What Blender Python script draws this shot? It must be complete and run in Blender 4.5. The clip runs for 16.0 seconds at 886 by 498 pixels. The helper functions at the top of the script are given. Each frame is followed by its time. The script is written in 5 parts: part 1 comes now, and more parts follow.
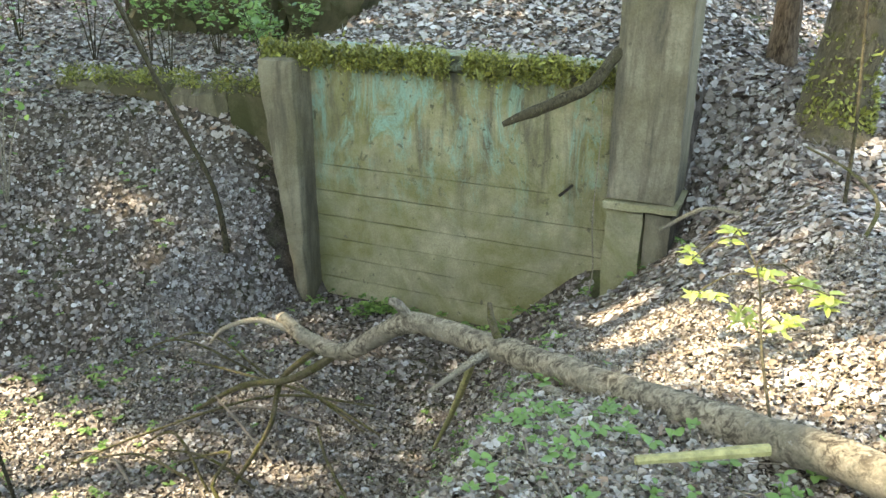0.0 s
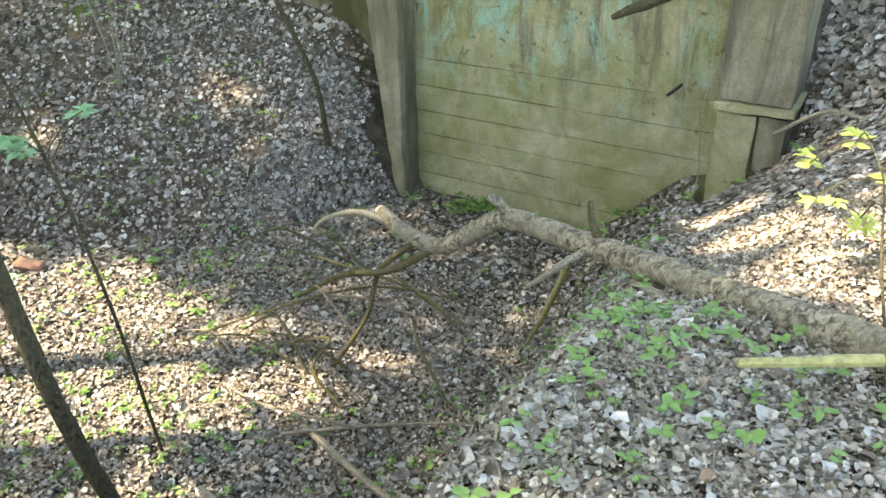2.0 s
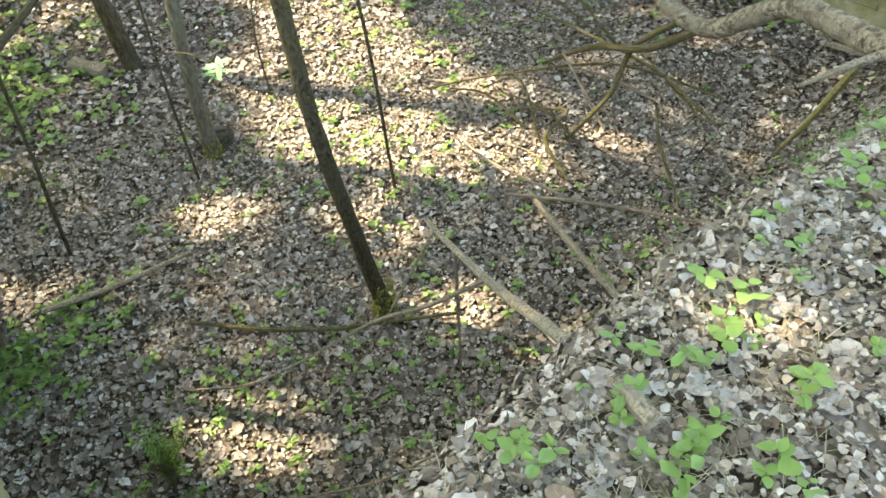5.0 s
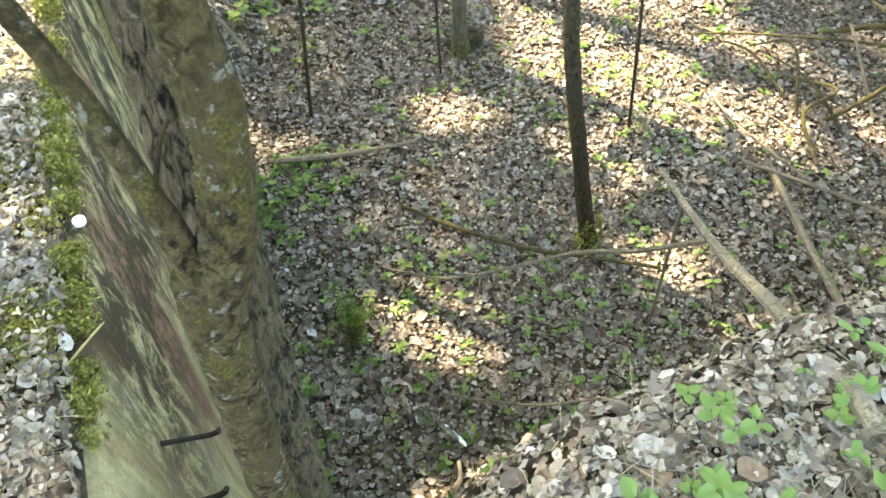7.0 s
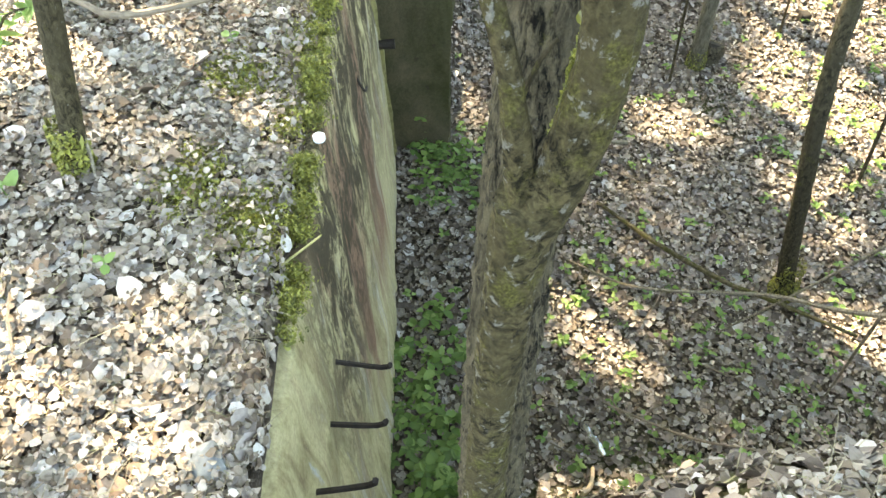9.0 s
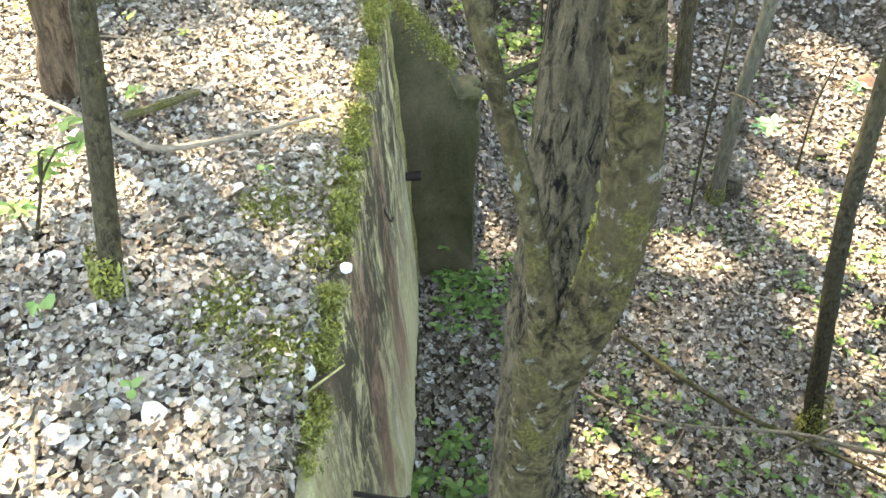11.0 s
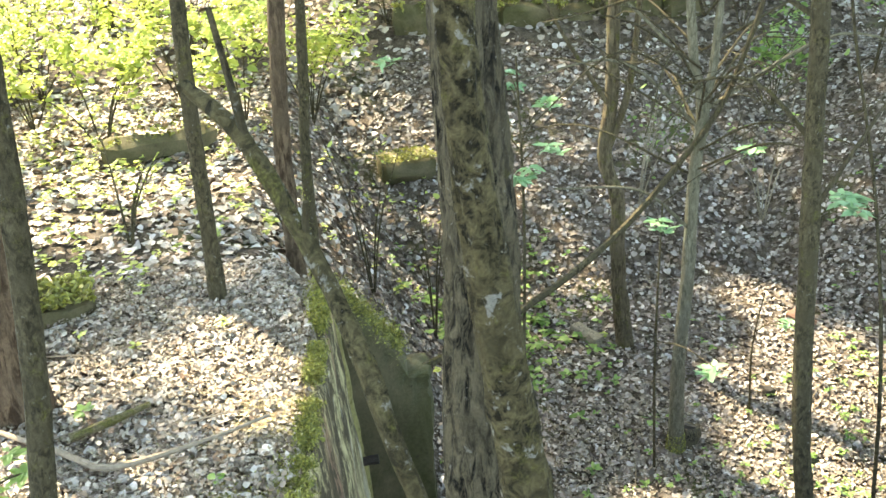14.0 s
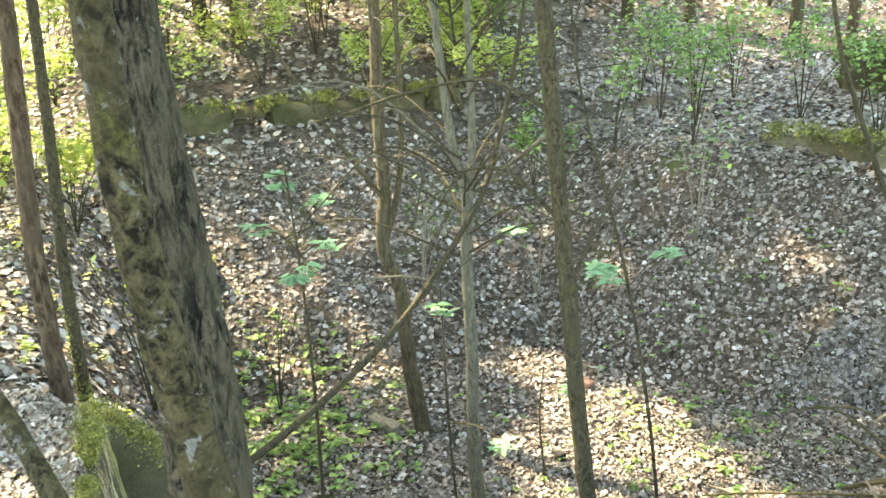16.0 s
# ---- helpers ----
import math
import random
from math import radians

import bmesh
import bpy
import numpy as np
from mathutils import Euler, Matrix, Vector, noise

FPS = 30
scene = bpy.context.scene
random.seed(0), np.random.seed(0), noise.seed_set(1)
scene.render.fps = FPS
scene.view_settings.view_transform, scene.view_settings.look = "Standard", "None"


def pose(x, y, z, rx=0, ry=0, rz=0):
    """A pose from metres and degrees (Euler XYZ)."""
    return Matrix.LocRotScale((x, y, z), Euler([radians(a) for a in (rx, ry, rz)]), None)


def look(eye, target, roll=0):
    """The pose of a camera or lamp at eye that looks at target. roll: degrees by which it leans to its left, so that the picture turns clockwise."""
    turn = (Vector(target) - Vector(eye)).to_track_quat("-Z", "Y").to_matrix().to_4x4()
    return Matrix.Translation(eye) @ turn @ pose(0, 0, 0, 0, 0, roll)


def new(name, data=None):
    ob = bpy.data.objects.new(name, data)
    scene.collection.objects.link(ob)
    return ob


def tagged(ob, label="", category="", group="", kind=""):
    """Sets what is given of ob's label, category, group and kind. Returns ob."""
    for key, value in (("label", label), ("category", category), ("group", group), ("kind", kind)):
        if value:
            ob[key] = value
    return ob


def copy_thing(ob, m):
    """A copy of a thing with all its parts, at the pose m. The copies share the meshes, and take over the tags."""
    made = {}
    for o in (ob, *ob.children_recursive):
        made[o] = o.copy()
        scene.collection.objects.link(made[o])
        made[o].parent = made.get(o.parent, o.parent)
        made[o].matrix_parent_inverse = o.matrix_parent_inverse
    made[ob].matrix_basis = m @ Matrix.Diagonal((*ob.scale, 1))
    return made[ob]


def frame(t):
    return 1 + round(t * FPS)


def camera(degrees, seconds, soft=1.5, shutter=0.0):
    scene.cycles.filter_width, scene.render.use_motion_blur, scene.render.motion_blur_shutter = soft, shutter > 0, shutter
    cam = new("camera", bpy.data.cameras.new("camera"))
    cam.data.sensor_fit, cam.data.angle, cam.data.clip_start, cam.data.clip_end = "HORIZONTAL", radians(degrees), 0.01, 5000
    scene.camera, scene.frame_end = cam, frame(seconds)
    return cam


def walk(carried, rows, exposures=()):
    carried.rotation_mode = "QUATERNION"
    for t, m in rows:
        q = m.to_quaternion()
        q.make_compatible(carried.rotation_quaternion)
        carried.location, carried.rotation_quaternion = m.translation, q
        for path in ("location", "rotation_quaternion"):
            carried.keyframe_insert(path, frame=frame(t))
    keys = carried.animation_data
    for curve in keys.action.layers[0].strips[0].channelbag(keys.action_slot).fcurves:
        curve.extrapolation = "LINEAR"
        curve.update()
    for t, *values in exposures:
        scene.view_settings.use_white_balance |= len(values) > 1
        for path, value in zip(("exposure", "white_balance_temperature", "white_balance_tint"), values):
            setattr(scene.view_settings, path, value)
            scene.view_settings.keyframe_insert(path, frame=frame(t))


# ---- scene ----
cam = camera(57.1, 16.0, soft=1.5, shutter=0.15)
METRES, EYE, TILT, LEAN, TURN = 0.6, 1.6, -22.0, 0.0, 24.0
ROWS = [
    (0.0, 0.0, 0.0, 0.0, 0.0, 0.0, -0.0, 0.0),
    (0.5, 0.0007, 0.0172, -0.0102, 0.73, -1.77, -0.36, 0.0),
    (1.0, -0.0112, 0.0206, -0.0272, 2.71, -3.37, -1.06, 0.0),
    (1.5, -0.0266, 0.0281, -0.0406, 4.35, -5.08, -1.5, 0.0),
    (2.0, -0.042, 0.0368, -0.0563, 6.7, -6.97, -1.63, 0.0),
    (2.5, -0.051, 0.0455, -0.0787, 9.29, -9.64, -1.77, 0.0),
    (3.0, -0.0677, 0.0507, -0.1006, 10.97, -12.18, -2.31, 0.0),
    (3.5, -0.0876, 0.0607, -0.1286, 13.77, -15.38, -3.05, 0.0),
    (4.0, -0.106, 0.0595, -0.1553, 16.33, -17.78, -4.3, 0.0),
    (6.5, -0.23, 0.0402, -0.277, 39.18, -30.97, -12.77, -0.0068),
    (7.0, -0.2514, -0.0065, -0.3032, 43.71, -32.27, -14.87, -0.007),
    (7.5, -0.2918, -0.0575, -0.3507, 51.36, -36.17, -17.59, -0.0082),
    (8.0, -0.3183, -0.102, -0.385, 57.33, -39.11, -19.29, -0.008),
]
LATE = [
    (10.5, (-0.098, -0.255, 1.43), (-1.553, -0.273, 0.058), 0.6),
    (11, (-0.098, -0.253, 1.448), (-1.628, -0.244, 0.159), 0.9),
    (11.5, (-0.101, -0.246, 1.465), (-1.692, -0.222, 0.255), 0.2),
    (12, (-0.105, -0.248, 1.474), (-1.748, -0.209, 0.335), -0.1),
    (12.5, (-0.1, -0.239, 1.493), (-1.805, -0.183, 0.45), -0.6),
    (13, (-0.094, -0.231, 1.511), (-1.865, -0.184, 0.583), -2.0),
    (13.5, (-0.089, -0.22, 1.525), (-1.907, -0.14, 0.695), -2.7),
    (14, (-0.075, -0.213, 1.538), (-1.928, -0.082, 0.796), -3.2),
    (14.5, (-0.062, -0.199, 1.552), (-1.938, 0.015, 0.893), -3.2),
    (15, (-0.063, -0.188, 1.557), (-1.94, 0.131, 0.945), -3.4),
    (15.5, (-0.056, -0.17, 1.562), (-1.898, 0.322, 0.959), -3.0),
    (16, (-0.057, -0.153, 1.562), (-1.864, 0.495, 1.001), -3.7),
]
# the last value of ROWS: metres to the camera's right, turned so that the far ground stays put
walk(cam, [(t, pose(0, 0, EYE, TILT, LEAN, TURN) @ pose(METRES * x, METRES * y, METRES * z, 90 + pitch, roll, yaw) @ pose(s, 0, 0, 0, math.degrees(s / 5.0), 0)) for t, x, y, z, yaw, pitch, roll, s in ROWS]
     + [(t, look(eye, target, roll)) for t, eye, target, roll in LATE],
     exposures=[(0.0, 3.4, 8200, 4), (1.5, 3.58, 8200, 5), (3.5, 3.52, 8750, 4), (7.5, 3.97, 9300, 5), (12.0, 4.0, 8600, 7), (13.5, 3.75, 8700, 4), (15.0, 3.82, 8800, 3), (16.0, 3.93, 8900, 3)])

# ---- world and sun ----
world = bpy.data.worlds.new("world")
scene.world = world
world.use_nodes = True
wn = world.node_tree
sky = wn.nodes.new("ShaderNodeTexSky")
sky.sky_type, sky.sun_disc = "NISHITA", False
SUN_ELEV, SUN_AZ = 52.0, 215.0       # degrees; azimuth counter-clockwise from +x
sky.sun_elevation = radians(SUN_ELEV)
sky.sun_rotation = radians(90 - SUN_AZ)
wn.links.new(sky.outputs[0], wn.nodes["Background"].inputs[0])
wn.nodes["Background"].inputs[1].default_value = 0.15
sun_dir = Vector((math.cos(radians(SUN_AZ)) * math.cos(radians(SUN_ELEV)), math.sin(radians(SUN_AZ)) * math.cos(radians(SUN_ELEV)), math.sin(radians(SUN_ELEV))))
sun = new("sun", bpy.data.lights.new("sun", "SUN"))
sun.data.energy, sun.data.angle, sun.data.color = 2.6, radians(0.9), (1.0, 0.95, 0.86)
sun.matrix_world = look(sun_dir * 50, (0, 0, 0))

# ---- materials ----


def mat(name, rough=0.85, spec=0.3):
    m = bpy.data.materials.new(name)
    m.use_nodes = True
    b = m.node_tree.nodes["Principled BSDF"]
    b.inputs["Roughness"].default_value = rough
    b.inputs["Specular IOR Level"].default_value = spec
    return m, m.node_tree.nodes, m.node_tree.links, b


def coords(nodes, links, scale=(1, 1, 1)):
    c, mp = nodes.new("ShaderNodeTexCoord"), nodes.new("ShaderNodeMapping")
    mp.inputs["Scale"].default_value = scale
    links.new(c.outputs["Object"], mp.inputs["Vector"])
    return mp.outputs[0]


def noise_tex(nodes, links, vec, scale, detail=6.0, rough=0.6, warp=0.0):
    n = nodes.new("ShaderNodeTexNoise")
    n.inputs["Scale"].default_value, n.inputs["Detail"].default_value = scale, detail
    n.inputs["Roughness"].default_value, n.inputs["Distortion"].default_value = rough, warp
    links.new(vec, n.inputs["Vector"])
    return n.outputs[0]


def ramp(nodes, links, fac, stops, interp="LINEAR"):
    r = nodes.new("ShaderNodeValToRGB")
    r.color_ramp.interpolation = interp
    while len(r.color_ramp.elements) < len(stops):
        r.color_ramp.elements.new(0.5)
    for e, (p, c) in zip(r.color_ramp.elements, stops):
        e.position, e.color = p, (*c, 1) if len(c) == 3 else c
    links.new(fac, r.inputs[0])
    return r.outputs[0]


def mix(nodes, links, fac, a, b, blend="MIX"):
    m = nodes.new("ShaderNodeMix")
    m.data_type, m.blend_type = "RGBA", blend
    if isinstance(fac, (int, float)):
        m.inputs[0].default_value = fac
    else:
        links.new(fac, m.inputs[0])
    for s, v in ((m.inputs[6], a), (m.inputs[7], b)):
        if isinstance(v, tuple):
            s.default_value = (*v, 1)
        else:
            links.new(v, s)
    return m.outputs[2]


def bump(nodes, links, b, height, strength, dist=0.01):
    bp = nodes.new("ShaderNodeBump")
    bp.inputs["Strength"].default_value, bp.inputs["Distance"].default_value = strength, dist
    links.new(height, bp.inputs["Height"])
    links.new(bp.outputs[0], b.inputs["Normal"])


BW = ((0.0, (0, 0, 0)), (1.0, (1, 1, 1)))


def mask(nodes, links, fac, lo, hi):
    return ramp(nodes, links, fac, ((lo, (0, 0, 0)), (hi, (1, 1, 1))))


def soil_mat():
    m, n, l, b = mat("soil", 0.95, 0.1)
    v = coords(n, l)
    col = ramp(n, l, noise_tex(n, l, v, 9, 8), ((0.3, (0.03, 0.023, 0.017)), (0.52, (0.075, 0.058, 0.044)), (0.75, (0.15, 0.123, 0.10))))
    fine = noise_tex(n, l, v, 70, 6, 0.7)
    col = mix(n, l, mask(n, l, fine, 0.52, 0.68), col, (0.19, 0.16, 0.135))
    green = mask(n, l, noise_tex(n, l, v, 1.1, 5), 0.57, 0.72)
    col = mix(n, l, green, col, (0.085, 0.10, 0.035))
    l.new(col, b.inputs["Base Color"])
    bump(n, l, b, fine, 0.9, 0.03)
    return m


def litter_mat(name, stops, rough=0.6):
    """Dry leaves: each leaf takes its own colour."""
    m, n, l, b = mat(name, rough, 0.25)
    g = n.new("ShaderNodeNewGeometry")
    col = ramp(n, l, g.outputs["Random Per Island"], stops)
    v = coords(n, l)
    col = mix(n, l, 0.45, col, ramp(n, l, noise_tex(n, l, v, 60, 4, 0.7), ((0.3, (0.35, 0.3, 0.26)), (0.7, (1, 1, 1)))), "MULTIPLY")
    l.new(col, b.inputs["Base Color"])
    bump(n, l, b, noise_tex(n, l, v, 140, 3), 0.4, 0.004)
    return m


def green_mat(name, stops, through_light=0.45):
    m, n, l, b = mat(name, 0.45, 0.4)
    g = n.new("ShaderNodeNewGeometry")
    col = ramp(n, l, g.outputs["Random Per Island"], stops)
    l.new(col, b.inputs["Base Color"])
    t, s = n.new("ShaderNodeBsdfTranslucent"), n.new("ShaderNodeMixShader")
    l.new(col, t.inputs[0])
    s.inputs[0].default_value = through_light
    l.new(b.outputs[0], s.inputs[1])
    l.new(t.outputs[0], s.inputs[2])
    l.new(s.outputs[0], n["Material Output"].inputs[0])
    return m


def bark_mat(name, dark, light, moss=0.3, scale=1.0, lichen=0.0, crack=1.0, stretch=(1, 1, 0.25)):
    m, n, l, b = mat(name, 0.9, 0.15)
    v, iso = coords(n, l, stretch), coords(n, l)
    ridg = noise_tex(n, l, v, 42 * scale, 8, 0.72, 0.6)
    fine = noise_tex(n, l, iso, 160 * scale, 4, 0.7)
    col = ramp(n, l, ridg, ((0.42, dark), (0.5, tuple(0.5 * (a + c) for a, c in zip(dark, light))), (0.60, light)))
    tint = noise_tex(n, l, iso, 6 * scale, 5)
    col = mix(n, l, mask(n, l, tint, 0.42, 0.68), col, tuple(0.62 * c for c in light))
    if moss:
        mm = mask(n, l, noise_tex(n, l, iso, 11 * scale, 8, 0.75), 0.68 - 0.3 * moss, 0.76 - 0.25 * moss)
        col = mix(n, l, mm, col, ramp(n, l, fine, ((0.35, (0.038, 0.036, 0.010)), (0.65, (0.115, 0.105, 0.032)))))
    if lichen:
        lm = mask(n, l, noise_tex(n, l, iso, 34 * scale, 5, 0.7, 0.3), 0.70 - 0.12 * lichen, 0.75 - 0.12 * lichen)
        col = mix(n, l, lm, col, tuple(0.5 * c + 0.13 for c in light))
    col = mix(n, l, 0.55, col, ramp(n, l, fine, ((0.3, (0.4, 0.38, 0.35)), (0.62, (1, 1, 1)))), "MULTIPLY")
    l.new(col, b.inputs["Base Color"])
    bump(n, l, b, ridg, crack, 0.02 / scale ** 0.5)
    return m


def height_part(n, l, lo, hi):
    c, s, r = n.new("ShaderNodeTexCoord"), n.new("ShaderNodeSeparateXYZ"), n.new("ShaderNodeMapRange")
    l.new(c.outputs["Object"], s.inputs[0])
    l.new(s.outputs[2], r.inputs[0])
    r.inputs[1].default_value, r.inputs[2].default_value = lo, hi
    return r.outputs[0]


def times(n, l, a, b):
    m = n.new("ShaderNodeMath")
    m.operation = "MULTIPLY"
    l.new(a, m.inputs[0])
    l.new(b, m.inputs[1])
    return m.outputs[0]


def concrete_mat(name, base, algae, streaks, lichen, top=(1.0, 2.0)):
    """Weathered board-marked concrete: grain, algae film, run-off streaks from the top, turquoise lichen in the upper part."""
    m, n, l, b = mat(name, 0.9, 0.2)
    v, up = coords(n, l), coords(n, l, (1, 1, 0.14))
    grain = noise_tex(n, l, v, 70, 8, 0.75)
    col = ramp(n, l, noise_tex(n, l, v, 3.2, 8, 0.7, 0.4), ((0.3, tuple(0.62 * c for c in base)), (0.5, base), (0.72, tuple(min(1.3 * c, 1) for c in base))))
    col = mix(n, l, mask(n, l, noise_tex(n, l, v, 1.7, 7, 0.68, 0.6), 0.38, 0.62), col, algae)
    st = mask(n, l, noise_tex(n, l, up, 6.0, 7, 0.7, 0.4), 0.46, 0.66)
    if lichen:
        up_part = height_part(n, l, *top)
        col = mix(n, l, times(n, l, st, up_part), col, streaks)
        lm = mask(n, l, noise_tex(n, l, coords(n, l, (1, 1, 0.4)), 3.4, 9, 0.78, 0.9), 0.50, 0.62)
        col = mix(n, l, times(n, l, lm, up_part), col, lichen)
        crust = mask(n, l, noise_tex(n, l, v, 9.0, 6, 0.7, 0.5), 0.60, 0.64)
        col = mix(n, l, times(n, l, crust, up_part), col, (0.09, 0.085, 0.05))
    else:
        col = mix(n, l, st, col, streaks)
    spot = mask(n, l, noise_tex(n, l, v, 14, 5, 0.6), 0.66, 0.7)
    col = mix(n, l, spot, col, tuple(0.45 * c for c in base))
    col = mix(n, l, 0.55, col, ramp(n, l, grain, ((0.3, (0.4, 0.39, 0.36)), (0.6, (1, 1, 1)))), "MULTIPLY")
    l.new(col, b.inputs["Base Color"])
    bump(n, l, b, grain, 0.6, 0.012)
    return m


def wall_face_mat():
    """Near wall: crumbling dark upper crust over pale olive concrete, with rust and lime run-off."""
    m, n, l, b = mat("streaked_concrete", 0.9, 0.15)
    up, v = coords(n, l, (1, 1, 0.12)), coords(n, l)
    s1 = noise_tex(n, l, up, 9.0, 7, 0.68, 0.5)
    col = ramp(n, l, s1, ((0.30, (0.26, 0.20, 0.11)), (0.42, (0.46, 0.39, 0.21)), (0.50, (0.58, 0.51, 0.29)), (0.56, (0.45, 0.37, 0.21)), (0.61, (0.55, 0.50, 0.38)), (0.72, (0.62, 0.55, 0.31))))
    pit = noise_tex(n, l, coords(n, l, (1, 1, 0.45)), 11, 9, 0.8, 0.3)
    rust = times(n, l, mask(n, l, noise_tex(n, l, up, 3.2, 5, 0.6, 0.4), 0.50, 0.60), height_part(n, l, 0.15, 0.5))
    far_end = n.new("ShaderNodeMapRange")
    sep = n.new("ShaderNodeSeparateXYZ")
    l.new(v, sep.inputs[0])
    l.new(sep.outputs[0], far_end.inputs[0])
    far_end.inputs[1].default_value, far_end.inputs[2].default_value = 1.0, 0.55
    far_end.inputs[3].default_value = 0.04
    col = mix(n, l, times(n, l, rust, far_end.outputs[0]), col, (0.30, 0.18, 0.12))
    crumb = times(n, l, mask(n, l, pit, 0.42, 0.52), times(n, l, height_part(n, l, 0.45, 1.15), far_end.outputs[0]))
    col = mix(n, l, crumb, col, (0.075, 0.06, 0.038))
    white = mask(n, l, noise_tex(n, l, up, 16, 6, 0.7), 0.64, 0.7)
    col = mix(n, l, white, col, (0.45, 0.44, 0.39))
    grain = noise_tex(n, l, v, 90, 6, 0.7)
    col = mix(n, l, 0.5, col, ramp(n, l, grain, ((0.3, (0.42, 0.4, 0.36)), (0.6, (1, 1, 1)))), "MULTIPLY")
    l.new(col, b.inputs["Base Color"])
    bump(n, l, b, pit, 0.9, 0.02)
    return m


def plain_mat(name, col, rough=0.8, var=0.35, scale=40.0, metal=0.0):
    m, n, l, b = mat(name, rough, 0.3)
    b.inputs["Metallic"].default_value = metal
    f = noise_tex(n, l, coords(n, l), scale, 6, 0.65)
    c = ramp(n, l, f, ((0.3, tuple((1 - var) * x for x in col)), (0.7, tuple(min(1, (1 + var) * x) for x in col))))
    l.new(c, b.inputs["Base Color"])
    bump(n, l, b, f, 0.5, 0.005)
    return m


SOIL = soil_mat()
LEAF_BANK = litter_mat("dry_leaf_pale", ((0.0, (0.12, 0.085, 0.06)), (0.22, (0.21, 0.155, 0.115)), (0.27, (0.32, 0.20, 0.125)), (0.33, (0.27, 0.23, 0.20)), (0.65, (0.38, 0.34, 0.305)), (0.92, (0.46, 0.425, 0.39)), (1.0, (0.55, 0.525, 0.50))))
LEAF_BITS = litter_mat("leaf_crumbs", ((0.0, (0.11, 0.082, 0.058)), (0.5, (0.25, 0.205, 0.16)), (1.0, (0.46, 0.41, 0.355))))
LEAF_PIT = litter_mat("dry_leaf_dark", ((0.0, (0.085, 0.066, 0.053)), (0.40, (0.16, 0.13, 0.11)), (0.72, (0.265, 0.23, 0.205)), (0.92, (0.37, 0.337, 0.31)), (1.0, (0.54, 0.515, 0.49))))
# darker mix for matted leaves, and where shade is put into the leaf colour
LEAF_MIX = litter_mat("dry_leaf_mixed", ((0.0, (0.075, 0.055, 0.042)), (0.35, (0.16, 0.125, 0.10)), (0.7, (0.27, 0.235, 0.205)), (0.93, (0.40, 0.37, 0.34)), (1.0, (0.55, 0.525, 0.50))))
TWIG = plain_mat("twig_wood", (0.17, 0.135, 0.10), 0.9)
GREEN_LOW = green_mat("herb_leaf", ((0.0, (0.085, 0.15, 0.04)), (0.5, (0.155, 0.26, 0.07)), (1.0, (0.28, 0.39, 0.125))))
GREEN_BLUE = green_mat("compound_leaf", ((0.0, (0.13, 0.26, 0.13)), (1.0, (0.24, 0.40, 0.22))), 0.4)
GREEN_BUSH = green_mat("bush_leaf", ((0.0, (0.20, 0.27, 0.06)), (0.6, (0.38, 0.44, 0.11)), (1.0, (0.55, 0.58, 0.20))), 0.5)
GREEN_CROWN = green_mat("crown_leaf", ((0.0, (0.12, 0.21, 0.05)), (1.0, (0.24, 0.34, 0.10))), 0.6)
MOSS = green_mat("moss", ((0.0, (0.08, 0.082, 0.017)), (0.6, (0.18, 0.18, 0.036)), (1.0, (0.32, 0.31, 0.07))), 0.15)
BARK_SMOOTH = bark_mat("bark_smooth_lichened", (0.010, 0.008, 0.004), (0.108, 0.089, 0.044), 0.50, 2.1, 0.9, 0.75, (1, 1, 1.0))
BARK_ROUGH = bark_mat("bark_rough_cracked", (0.005, 0.004, 0.003), (0.15, 0.127, 0.083), 0.2, 3.2, 0.5, 1.0, (1, 1, 0.28))
BARK_THIN = bark_mat("bark_sapling", (0.020, 0.016, 0.009), (0.098, 0.081, 0.047), 0.38, 1.7, 0.45, 0.8, (1, 1, 0.5))
BARK_PALE = bark_mat("bark_pale_grey", (0.07, 0.062, 0.042), (0.19, 0.172, 0.122), 0.25, 1.6, 0.3, 0.5)
BARK_PINE = bark_mat("bark_brown", (0.035, 0.021, 0.012), (0.15, 0.105, 0.068), 0.15, 1.0, 0.0, 1.0)
BARK_MOSSY = bark_mat("bark_mossy", (0.04, 0.03, 0.017), (0.15, 0.12, 0.075), 0.5, 1.0, 0.0, 1.0)
LOG_BARK = bark_mat("log_bark", (0.075, 0.058, 0.04), (0.38, 0.32, 0.23), 0.1, 0.75, 0.35, 1.0, (1, 1, 1))
DEAD = bark_mat("dead_wood", (0.11, 0.09, 0.065), (0.34, 0.295, 0.22), 0.15, 2.0, 0.2, 0.6, (1, 1, 1))
DEAD_MOSSY = bark_mat("dead_wood_mossy", (0.06, 0.045, 0.028), (0.18, 0.15, 0.09), 0.75, 2.0, 0.0, 0.7, (1, 1, 1))
PEELED = plain_mat("peeled_yellow_wood", (0.24, 0.21, 0.085), 0.7, 0.45, 30)
CUT_WOOD = plain_mat("cut_wood", (0.40, 0.30, 0.20), 0.8, 0.25, 60)
CONCRETE_FAR = concrete_mat("concrete_board_marked", (0.30, 0.265, 0.165), (0.175, 0.16, 0.065), (0.075, 0.068, 0.05), (0.20, 0.30, 0.23), (0.75, 1.7))
CONCRETE_GREY = concrete_mat("concrete_grey", (0.22, 0.19, 0.13), (0.14, 0.12, 0.07), (0.085, 0.072, 0.05), None)
CONCRETE_DARK = concrete_mat("concrete_damp", (0.12, 0.10, 0.058), (0.052, 0.052, 0.02), (0.028, 0.024, 0.014), (0.19, 0.235, 0.195))
WALL_FACE = wall_face_mat()
IRON = plain_mat("rusty_iron", (0.035, 0.027, 0.022), 0.8, 0.4, 60, 0.3)
